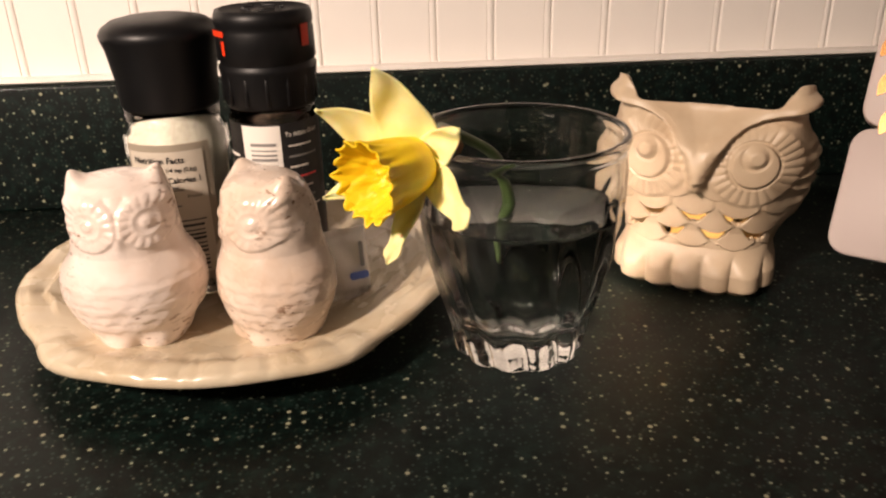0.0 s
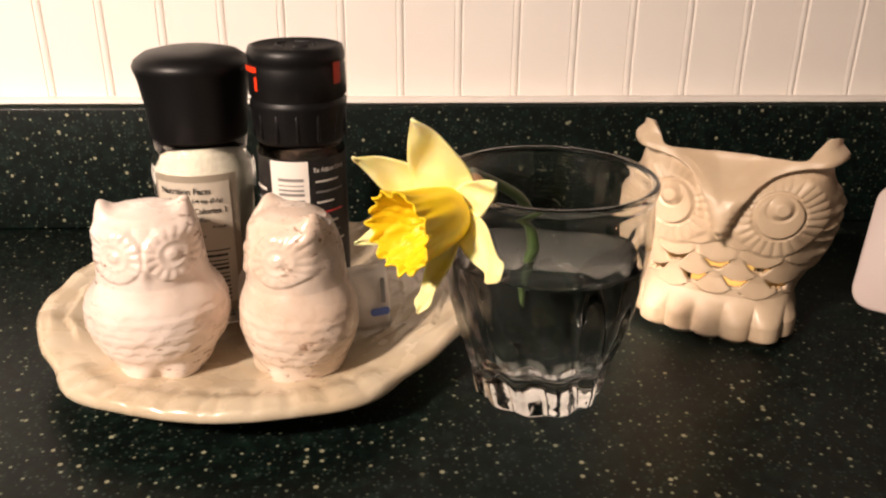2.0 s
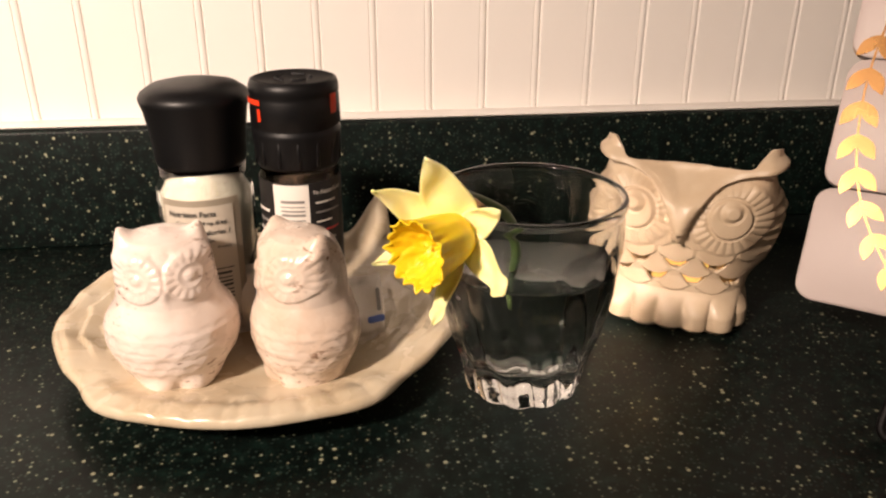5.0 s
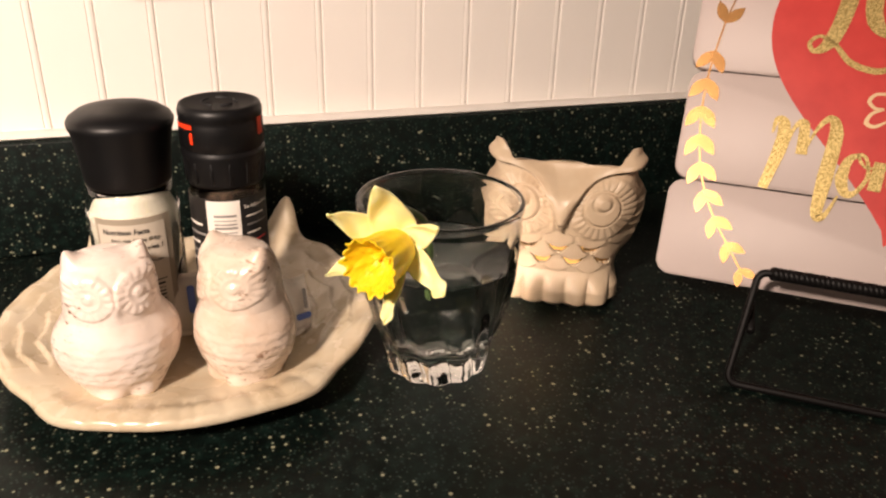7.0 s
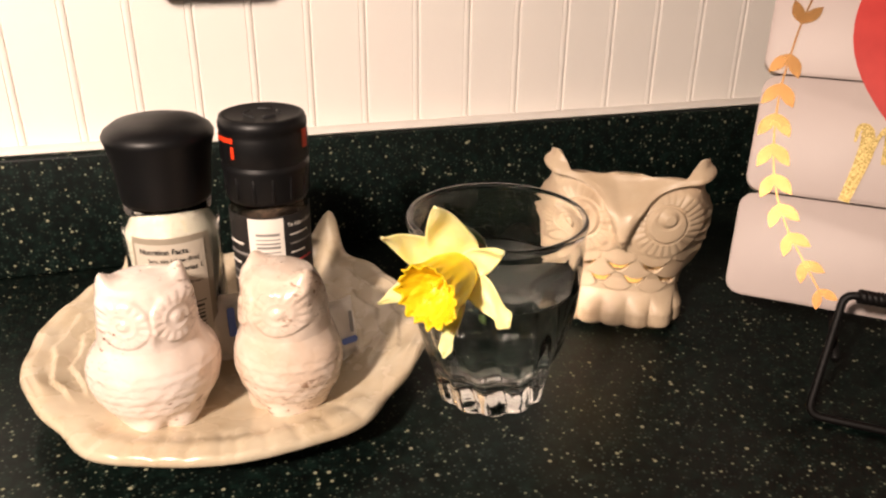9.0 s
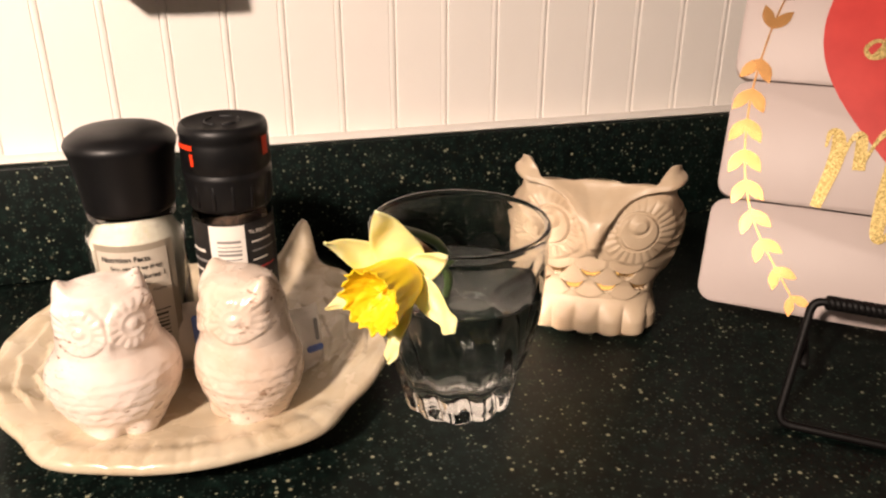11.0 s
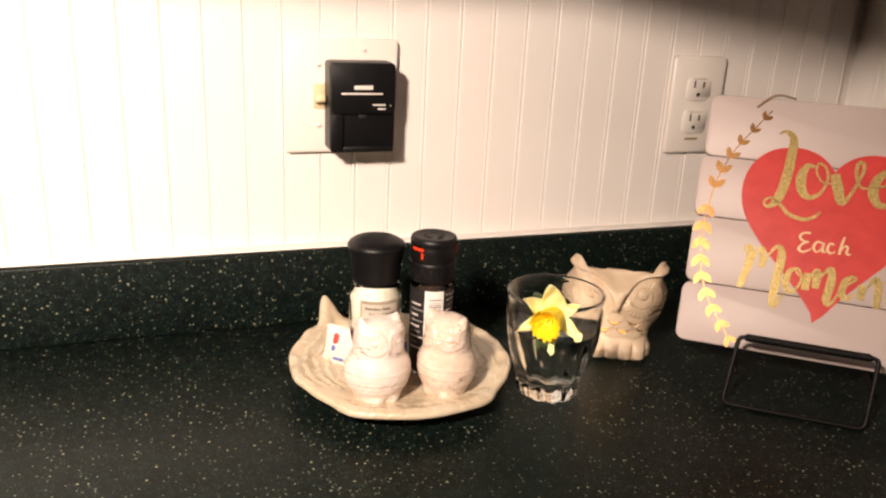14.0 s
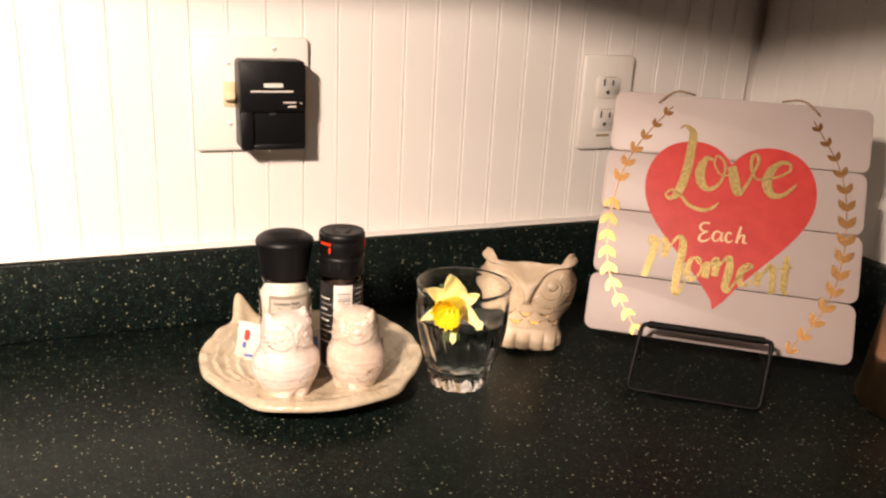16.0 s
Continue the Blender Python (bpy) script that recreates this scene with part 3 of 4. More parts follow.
def small_owl(name, mat, H, turn, at, slim, head=1.0, lean=0.0):
    STAGES = (0, 0.012, 0.05, 0.12, 0.22, 0.33, 0.43, 0.52, 0.6, 0.7, 0.79, 0.86, 0.92, 0.96, 0.985, 1.0)
    WIDE = (0.012, 0.018, 0.0205, 0.023, 0.0268, 0.0292, 0.029, 0.0268, 0.0242, 0.0232, 0.0224, 0.0215, 0.0199, 0.0172, 0.0122, 0.0004)
    DEEP = (0.012, 0.0175, 0.02, 0.0222, 0.0255, 0.0276, 0.0272, 0.0252, 0.0232, 0.0222, 0.021, 0.0192, 0.0168, 0.0138, 0.0092, 0.0003)

    def surface(u, v):
        a = 2 * math.pi * u
        s, c = math.sin(a), math.cos(a)
        w = float(np.interp(v, STAGES, WIDE)) * slim
        d = float(np.interp(v, STAGES, DEEP)) * slim
        thin = 1 - (1 - head) * smooth(0.46, 0.62, v)
        w, d = w * thin, d * thin
        x, y, z = w * s, -d * c, H * 0.965 * v
        ear = bell(abs(x) - 0.0163 * head, 0.0036) * bell(y + 0.0015, 0.0062) * smooth(0.76, 0.87, v)
        out = Vector((s * d, -c * w, 0)).normalized()
        front = smooth(0.0, 0.4, c)
        h = 0.0
        zz = z / H
        if front > 0:
            ex, ez = abs(x) - 0.0112 * head, z - H * 0.755
            r, ang = math.hypot(ex, ez), math.atan2(ez, ex)
            h += front * 0.0008 * smooth(0.0114, 0.0098, r)
            h += front * 0.00045 * abs(math.cos(8 * ang)) * bell(r - 0.0084, 0.0022)
            h += front * (0.00035 * bell(r - 0.005, 0.0009) + 0.0007 * smooth(0.003, 0.001, r))
            h += front * 0.0019 * bell(x, 0.0024) * bell(z - H * 0.69, 0.0042)
            h += front * 0.0008 * bell(z - (H * 0.885 - 0.2 * abs(x)), 0.0024) * smooth(0.003, 0.006, abs(x))
        # fine feather rows round the belly, clearest below
        for k, zr in enumerate((0.17, 0.225, 0.28, 0.335, 0.39, 0.445)):
            edge = zr * H + 0.0013 * abs(math.sin(a * 11 + k * 1.57)) + 0.0012 * noise.noise((a * 3, k * 2.0, slim * 9))
            away = z - edge
            h += (0.00042 - 0.00005 * k) * smooth(-0.0011, 0.0001, away) * smooth(0.0042, 0.0006, away) * smooth(-0.4, 0.1, abs(s) * 0.4 + c)
        # feet
        foot = smooth(0.16, 0.05, zz) * smooth(0.35, 0.7, c)
        h += foot * (0.0026 * bell(abs(x) - 0.0085, 0.0055) - 0.0018 * bell(x, 0.0028))
        # folded wings
        h += (bell(a - 1.57, 0.42) + bell(a - 4.71, 0.42)) * 0.0012 * smooth(0.15, 0.25, zz) * smooth(0.56, 0.45, zz)
        h += 0.0004 * noise.noise((x * 130, y * 130, z * 130 + slim * 50))
        return Vector((x + math.copysign(0.0012, x) * ear, y, z + 0.0052 * ear)) + out * h

    bm = grid(surface, 210, 190, True)
    ob = mesh_object(name, bm, mat)
    ob.matrix_world = pose(*at, TOP + 0.0138, lean, 0, turn)
    return ob


shaker = small_owl("owl_salt_shaker", SHAKER, 0.0775, LOWL_TURN, LOWL_AT, 0.97, 0.96)
tagged(shaker, "white crackle-glazed ceramic owl shaker standing on the dish", "shaker", "owl shakers on the dish")
shaker = small_owl("owl_pepper_shaker", SHAKER_B, 0.0775, MOWL_TURN, MOWL_AT, 0.88)
tagged(shaker, "blush white ceramic owl shaker turned aside on the dish", "shaker", "owl shakers on the dish")


# ---- grinders ----
def on_drum(bm, r):
    """Wraps a flat piece in x and y (z outwards) round an upright drum; x = 0 faces the front."""
    for v in bm.verts:
        a = v.co.x / r
        v.co = ((r + v.co.z) * math.sin(a), -(r + v.co.z) * math.cos(a), v.co.y)
    return bm


def drum_patch(x0, x1, y0, y1, r, lift, steps=24):
    return grid(lambda u, v: Vector(((r + lift) * math.sin((x0 + (x1 - x0) * u) / r), -(r + lift) * math.cos((x0 + (x1 - x0) * u) / r), y0 + (y1 - y0) * v)), steps, 1)


def print_on(parent, text, size, x, y, r, lift, mat, bold=0.0):
    bm = moved(lettering(text, size, 0, bold, 0.0), pose(x, y, lift))
    return part("print", on_drum(bm, r), mat, parent)


salt = thing("salt_grinder", pose(*SALT_AT, TOP + 0.0142, 0, 0, SALT_TURN) @ Matrix.Diagonal((0.965, 0.965, 1.05, 1)), "glass salt grinder with black flared cap on the dish", "grinder", "grinders on the dish")
jar = part("jar", lathe([(0.0, 0.0000), (0.0225, 0.0000), (0.0242, 0.0020), (0.0242, 0.0708), (0.0236, 0.0745), (0.0215, 0.0781), (0.0215, 0.0840), (0.019, 0.0840), (0.019, 0.0772), (0.0222, 0.0726), (0.0222, 0.0040), (0.0, 0.0040)], 72), JAR_GLASS, salt)
part("salt", lathe([(0.0, 0.0045), (0.0215, 0.0045), (0.0218, 0.0715), (0.0186, 0.0766), (0.0185, 0.08), (0.0, 0.0803)], 60), SALT, salt)
part("cap", lathe([(0.0, 0.0835), (0.0215, 0.0835), (0.0222, 0.0852), (0.0232, 0.0973), (0.0252, 0.1091), (0.0264, 0.1124), (0.0268, 0.1145), (0.0255, 0.1168), (0.021, 0.1196), (0.014, 0.1210), (0.0, 0.1215)], 72), BLACK, salt)
R = 0.0242
band = part("back_label", drum_patch(-0.0215, 0.0195, 0.008, 0.0715, R, 0.0004), KRAFT, salt)
panel = part("label_panel", drum_patch(-0.0195, 0.0155, 0.012, 0.0685, R, 0.0007), BEIGE, salt)
for text, size, x, y, bold in (("Nutrition Facts", 0.0038, -0.0165, 0.0636, 0.00008), ("Serv. size 1/4 tsp (0.6g)", 0.0026, -0.0125, 0.0597, 0.00004),
                               ("Calories 1", 0.0036, -0.0015, 0.0548, 0.00006), ("Sodium", 0.0022, -0.0015, 0.0512, 0.00003), ("Protein", 0.0022, 0.006, 0.0478, 0.00003)):
    print_on(panel, text, size, x, y, R, 0.001, INK, bold)
for k in range(4):
    part("print", drum_patch(-0.0155, 0.003 - 0.002 * (k % 2), 0.0524 - 0.0042 * k, 0.0532 - 0.0042 * k, R, 0.001, 10), GREY_INK, panel)
part("print", drum_patch(-0.0155, 0.013, 0.0372, 0.0378, R, 0.001, 10), INK, panel)
for k in range(11):
    part("bar", drum_patch(-0.0105, 0.0115, 0.0135 + 0.0021 * k, 0.0135 + 0.0021 * k + (0.0006, 0.0012, 0.0009)[k % 3], R, 0.001, 10), INK, panel)

pepper = thing("pepper_grinder", pose(*PEPPER_AT, TOP + 0.0142, 0, 0, PEPPER_TURN) @ Matrix.Diagonal((0.93, 0.93, 1.05, 1)), "pepper grinder with black cap and black label on the dish", "grinder", "grinders on the dish")
part("jar", lathe([(0.0, 0.0000), (0.019, 0.0000), (0.0205, 0.0020), (0.0205, 0.0825), (0.0197, 0.0848), (0.0195, 0.0875), (0.0175, 0.0875), (0.0175, 0.0806), (0.0188, 0.0760), (0.0188, 0.0040), (0.0, 0.0040)], 64), JAR_GLASS, pepper)
part("peppercorns", lathe([(0.0, 0.0045), (0.0182, 0.0045), (0.0183, 0.0733), (0.0, 0.0760)], 48), PEPPER, pepper)
cap = part("cap", lathe([(0.0, 0.0865), (0.0203, 0.0865), (0.0208, 0.0879), (0.0222, 0.1011), (0.0224, 0.1029), (0.0214, 0.1038), (0.0214, 0.1047), (0.0224, 0.1056), (0.0222, 0.1170), (0.0216, 0.1184), (0.0222, 0.1193), (0.0222, 0.1220), (0.0212, 0.1245), (0.0195, 0.1250), (0.018, 0.1245), (0.0, 0.1245)], 72), BLACK, pepper)
for x0, x1, y0, y1 in ((-0.031, -0.0185, 0.1155, 0.1178), (-0.0205, -0.0185, 0.1085, 0.114), (0.0185, 0.0235, 0.111, 0.1195)):
    bm = drum_patch(x0, x1, y0, y1, 0.0222, 0.0006, 10)
    ob = part("insert", bm, ORANGE, cap, "orange-red plastic insert")
for k in range(14):
    a = radians(-90 + k * 360 / 14)
    part("rib", moved(box(-0.0006, 0.0006, -0.0008, 0.0008, 0.0885, 0.1, 0.0003, 1), pose(0.0214 * math.cos(a), 0.0214 * math.sin(a), 0, 0, 0, math.degrees(a))), BLACK, cap)
for k in range(5):
    a = radians(k * 72)
    part("grille", moved(box(-0.0035, 0.0035, -0.0008, 0.0008, 0.1238, 0.1252, 0.0004, 1), pose(0.0085 * math.cos(a), 0.0085 * math.sin(a), 0, 0, 0, 90 + math.degrees(a))), BAY, cap)
R = 0.0205
wrap = part("wrap_label", drum_patch(-0.064, 0.064, 0.006, 0.0815, R, 0.0004, 64), BLACK_LABEL, pepper)
white = part("barcode_panel", drum_patch(-0.0145, 0.0035, 0.026, 0.0808, R, 0.0007), PAPER, pepper)
for k in range(16):
    part("bar", drum_patch(-0.0105, 0.0012, 0.0725 - 0.0021 * k, 0.0725 - 0.0021 * k + (0.0012, 0.0005, 0.0008)[k % 3], R, 0.001, 8), GREY_INK, white)
print_on(wrap, "To Adjust Grind", 0.0026, 0.0055, 0.076, R, 0.0008, PALE_INK, 0.00004)
for k in range(9):
    w = (0.012, 0.015, 0.009, 0.014, 0.011)[k % 5]
    part("print", drum_patch(0.0065, 0.0065 + w, 0.0715 - 0.0045 * k, 0.0723 - 0.0045 * k, R, 0.0008, 6), (PALE_INK, GREY_INK, PALE_INK, RED_INK)[k % 4], wrap)
    part("print", drum_patch(-0.03, -0.03 + w, 0.067 - 0.005 * k, 0.0683 - 0.005 * k, R, 0.0008, 6), (PALE_INK, GREY_INK)[k % 2], wrap)


for ob in (*salt.children, *pepper.children):
    if ob.name.startswith("jar"):
        ob.visible_shadow = False


# ---- sugar packets ----
def packet(m, label, marks, w=0.03, h=0.036):
    ob = thing("sugar_packet", m, label, "packet", "sugar packets on the dish")

    def face(sign):
        def f(u, v):
            x, z = (u - 0.5) * w, v * h
            puff = 0.0032 * (math.sin(math.pi * u) * math.sin(math.pi * min(max((v - 0.1) / 0.8, 0), 1))) ** 0.6
            return Vector((x, sign * (0.0003 + puff) + 0.0008 * math.sin(9 * u + 5 * v), z))
        return f

    bm = grid(face(-1), 16, 20)
    grid(face(1), 16, 20, bm=bm)
    bmesh.ops.remove_doubles(bm, verts=bm.verts, dist=0.0007)
    part("sleeve", bm, PACKET, ob)
    for x, z, sx, sz, mat in marks:
        y = -0.0046
        part("mark", moved(prism(rounded_rect(-sx, sx, -sz, sz, min(sx, sz) * 0.8), 0, 0.0004), pose(x, y, z, 90, 0, 0)), mat, ob, smooth=False)
    return ob


packet(pose(*PACK_A, TOP + 0.0148, -10, 6, PACK_A_TURN), "white paper sugar packet with red and blue mark", ((-0.004, 0.025, 0.0022, 0.005, RED_INK), (-0.005, 0.0155, 0.0018, 0.0028, BLUE_INK), (0.001, 0.006, 0.005, 0.0012, BLUE_INK)))
packet(pose(*PACK_B, TOP + 0.0148, -8, 0, PACK_B_TURN), "white paper sugar packet with blue stripe", ((0.0, 0.022, 0.002, 0.008, BLUE_INK),))
packet(pose(*PACK_C, TOP + 0.0148, -9, 0, PACK_C_TURN), "white paper sugar packet with blue print", ((0.004, 0.012, 0.0045, 0.0018, BLUE_INK), (0.006, 0.022, 0.001, 0.006, GREY_INK)), 0.02, 0.034)


# ---- tumbler, water and daffodil ----
def flute(a, z):
    """Twisted flutes on the outside, deepest towards the scalloped foot."""
    k = smooth(0.084, 0.04, z) * (1 - 0.5 * smooth(0.016, 0.01, z))
    base = smooth(0.016, 0.008, z)
    twist = 6.0 * (a + z * 7)
    return 1 - 0.085 * k * abs(math.cos(twist)) ** 2.5 + base * 0.035 * (abs(math.sin(twist)) ** 0.8 - 0.6)


tumbler = thing("tumbler", pose(*GLASS_AT, TOP + 0.0004) @ Matrix.Diagonal((1, 1, GLASS_TALL, 1)), "clear fluted glass tumbler half full of water on the counter", "glass")
outer = [(0.0, 0.0015), (0.02, 0.0010), (0.026, 0.0000), (0.0285, 0.0020), (0.0296, 0.0079), (0.0306, 0.0129), (0.0318, 0.0169), (0.0362, 0.0297), (0.0398, 0.0425), (0.0422, 0.0554), (0.0433, 0.0673), (0.0434, 0.0791), (0.0428, 0.0878), (0.0433, 0.0897), (0.0439, 0.0915), (0.0438, 0.0934), (0.0431, 0.0946)]
inner = [(0.0417, 0.0947), (0.0407, 0.0936), (0.0403, 0.0918), (0.0406, 0.0895), (0.0412, 0.0791), (0.0411, 0.0673), (0.0393, 0.0554), (0.0362, 0.0425), (0.0322, 0.0297), (0.0274, 0.0198), (0.0235, 0.0163), (0.012, 0.0154), (0.0, 0.0151)]


bm = lathe(outer, 192, flute)
lathe(inner, 192, None, bm)
rims = [[v for v in bm.verts if abs(v.co.z - z) < 1e-5] for z in (outer[-1][1], inner[0][1])]
for k in range(192):
    bm.faces.new((rims[0][k], rims[0][(k + 1) % 192], rims[1][(k + 1) % 192], rims[1][k]))
cup = part("cup", bm, GLASS, tumbler)
cup.visible_shadow = False
water = mesh_object("water", lathe([(0.0, 0.0148), (0.012, 0.0151), (0.0237, 0.0159), (0.0279, 0.0197), (0.0327, 0.0297), (0.0367, 0.0425), (0.0398, 0.0554), (0.041, 0.0631), (0.0413, 0.0652), (0.0402, 0.0645), (0.0, 0.0644)], 120), WATER)
water.matrix_world = pose(*GLASS_AT, TOP + 0.0004) @ Matrix.Diagonal((1, 1, GLASS_TALL, 1))
water.visible_shadow = False
tagged(water, "clear still water standing in the tumbler", "water")

flower = thing("daffodil", pose(0, 0, 0), "yellow daffodil leaning over the rim of the tumbler", "flower")
FC, FD = Vector(FLOWER_AT), Vector(FLOWER_WAY).normalized()
side = FD.cross(Vector((0, 0, 1))).normalized()
high = side.cross(FD).normalized()
FLOWER = Matrix((side, high, FD)).transposed().to_4x4()
FLOWER.translation = FC


PETAL_FACE = Vector((-0.42, -0.87, 0.15)).normalized()


def petal(tip, half, cup, end):
    """One petal from the flower's middle to its tip; half: its half width, end: how blunt it ends."""
    d = Vector(tip) - FC
    length = d.length
    ax = d.normalized()
    face = (PETAL_FACE - ax * PETAL_FACE.dot(ax)).normalized()
    across = face.cross(ax)

    def f(u, v):
        w = half * (math.sin(math.pi * (0.1 + 0.9 * v ** 0.85)) ** 0.8 * (1 - 0.25 * v) + end * bell(v - 0.9, 0.09))
        w = w * smooth(1.02, 0.93, v) if end else w
        y = (u - 0.5) * 2 * w
        bow = -0.08 * length * math.sin(math.pi * v) + cup * y * y / half
        return FC + ax * length * v + across * y + face * (bow + 0.0005 * math.sin(13 * v + 6 * u))
    return grid(f, 12, 26)


for tip, half, cup, end in PETALS:
    ob = part("petal", petal(tip, half, cup, end), PETAL, flower)
    thick = ob.modifiers.new("thick", "SOLIDIFY")
    thick.thickness = 0.0005


def trumpet(u, v):
    a = 2 * math.pi * u
    frill = smooth(0.6, 1.0, v)
    r = float(np.interp(v, (0, 0.12, 0.4, 0.75, 0.92, 1.0), (0.0048, 0.0082, 0.0098, 0.0106, 0.0114, 0.0122)))
    r *= 1 + 0.022 * math.cos(12 * a) * smooth(0.1, 0.5, v) + 0.05 * frill * math.cos(16 * a + 1.0) + 0.04 * frill * math.cos(7 * a) + 0.03 * frill * math.cos(27 * a)
    z = 0.0245 * v + frill * 0.0008 * math.cos(16 * a + 0.5)
    return Vector((r * math.cos(a), r * math.sin(a), z))


ob = part("trumpet", moved(grid(trumpet, 144, 34, True), FLOWER), CORONA, flower, "deep yellow frilled trumpet")
thick = ob.modifiers.new("thick", "SOLIDIFY")
thick.thickness = 0.0006


def ruffle(u, v):
    a = 2 * math.pi * u
    r = 0.0109 * v
    wave = math.cos(9 * a + 5 * v) * 0.5 + math.cos(14 * a - 9 * v) * 0.35 + noise.noise((9 * math.cos(a) * v, 9 * math.sin(a) * v, 1.7))
    return Vector((r * math.cos(a), r * math.sin(a), 0.0105 + 0.0125 * v ** 1.6 + 0.0008 * wave * smooth(0.05, 0.5, v)))


part("ruffle", moved(grid(ruffle, 120, 26, True), FLOWER), CORONA, flower)
part("stamen", moved(joined(*(tube([(0.0014 * math.cos(k), 0.0014 * math.sin(k), 0.0105), (0.0022 * math.cos(k), 0.0022 * math.sin(k), 0.0165)], 0.0007, 6) for k in (0, 3))), FLOWER), CORONA, flower)
back = FC - FD * 0.012
part("flower_tube", tube([FC + FD * 0.001, FC - FD * 0.006, back], lambda s: 0.0034 - 0.0008 * s, 12), PETAL, flower)
rim_point = Vector((GLASS_AT[0] - 0.035, GLASS_AT[1] - 0.0225, 0.0935))
knots = [back - FD * -0.002, back, back.lerp(rim_point, 0.6) + Vector((0.0, 0.0, 0.0035)), rim_point + Vector((0.004, 0.003, 0.0005)), Vector((GLASS_AT[0] - 0.012, GLASS_AT[1] - 0.006, 0.0795)), Vector((GLASS_AT[0] - 0.0045, GLASS_AT[1] + 0.001, 0.06)), Vector((GLASS_AT[0] - 0.0055, GLASS_AT[1] + 0.003, 0.036))]


def spline(points, steps=8):
    """A smooth path through points."""
    pts = [Vector(q) for q in points]
    pts = [pts[0] * 2 - pts[1], *pts, pts[-1] * 2 - pts[-2]]
    out = []
    for a, c, d, e in zip(pts, pts[1:], pts[2:], pts[3:]):
        for k in range(steps):
            t = k / steps
            out.append(0.5 * (2 * c + (d - a) * t + (2 * a - 5 * c + 4 * d - e) * t * t + (3 * c - a - 3 * d + e) * t ** 3))
    return out + [pts[-2]]


part("stem", tube(spline(knots), lambda s: 0.0019 + 0.0004 * s, 14), STEM, flower, "bent green stem")
part("sheath", tube([back + Vector((0.001, 0, 0.0015)), back.lerp(rim_point, 0.4) + Vector((0, 0, 0.004)), back.lerp(rim_point, 0.8) + Vector((0, 0, 0.004))], lambda s: 0.0028 * (1 - s) + 0.0006, 8), SHEATH, flower, "dry brown papery sheath")


# ---- sign on its wire stand ----
SIGN = Matrix.Translation(SIGN_AT) @ pose(0, 0, 0, 0, 0, SIGN_TURN) @ pose(0, 0, 0, 90 - SIGN_LEAN, 0, 0) @ Matrix.Scale(SIGN_SIZE, 4)
sign = thing("wooden_sign", SIGN, "whitewashed plank sign with red heart and gold lettering", "sign")
SW, SH = 0.247, 0.25
edges = [0.0, 0.058, 0.124, 0.1857, SH]
for k in range(4):
    jut = (0.0, 0.0012, 0.0, 0.0015)[k]
    bm = prism(rounded_rect(0.0 + jut, SW + jut * 0.6, edges[k] + 0.0005, edges[k + 1] - 0.0005, 0.0085), -0.006, 0.0, bevel=0.0009)
    part("plank", bm, BOARD, sign)
part("batten", box(0.04, 0.056, 0.02, SH - 0.02, -0.012, -0.0062, 0.001, 1), BOARD, sign)
part("batten", box(SW - 0.056, SW - 0.04, 0.02, SH - 0.02, -0.012, -0.0062, 0.001, 1), BOARD, sign)


def heart_outline(n=16):
    """Half a heart from three bowed runs, then its mirror image."""
    runs = (((0, 0.1815), (0.010, 0.1985), (0.026, 0.2035), (0.0415, 0.202)), ((0.0415, 0.202), (0.066, 0.1995), (0.081, 0.181), (0.081, 0.155)), ((0.081, 0.155), (0.081, 0.112), (0.03, 0.085), (0, 0.035)))
    half = []
    for a, b, c, d in runs:
        for k in range(n):
            t = k / n
            half.append(tuple(p * (1 - t) ** 3 + 3 * q * t * (1 - t) ** 2 + 3 * r * t * t * (1 - t) + w * t ** 3 for p, q, r, w in zip(a, b, c, d)))
    right = [(0.1225 + x, y) for x, y in half] + [(0.1225 - 0.0035, 0.035)]
    return right + [(0.1225 - x, y) for x, y in half[:0:-1]]


part("heart", prism(heart_outline(), 0.0, 0.0004), RED, sign, "flat red heart print", smooth=False)


def ribbon(points, widths, lift):
    """A flat brush stroke through points."""
    path = spline([(x, y, 0) for x, y in points], 6)
    n = len(path)
    bm = bmesh.new()
    left, right = [], []
    for i, p in enumerate(path):
        d = (path[min(i + 1, n - 1)] - path[max(i - 1, 0)]).normalized()
        s = Vector((-d.y, d.x, 0))
        w = float(np.interp(i / (n - 1), np.linspace(0, 1, len(widths)), widths)) / 2
        left.append(bm.verts.new(p + s * w + Vector((0, 0, lift))))
        right.append(bm.verts.new(p - s * w + Vector((0, 0, lift))))
    for i in range(n - 1):
        bm.faces.new((left[i], right[i], right[i + 1], left[i + 1]))
    return bm


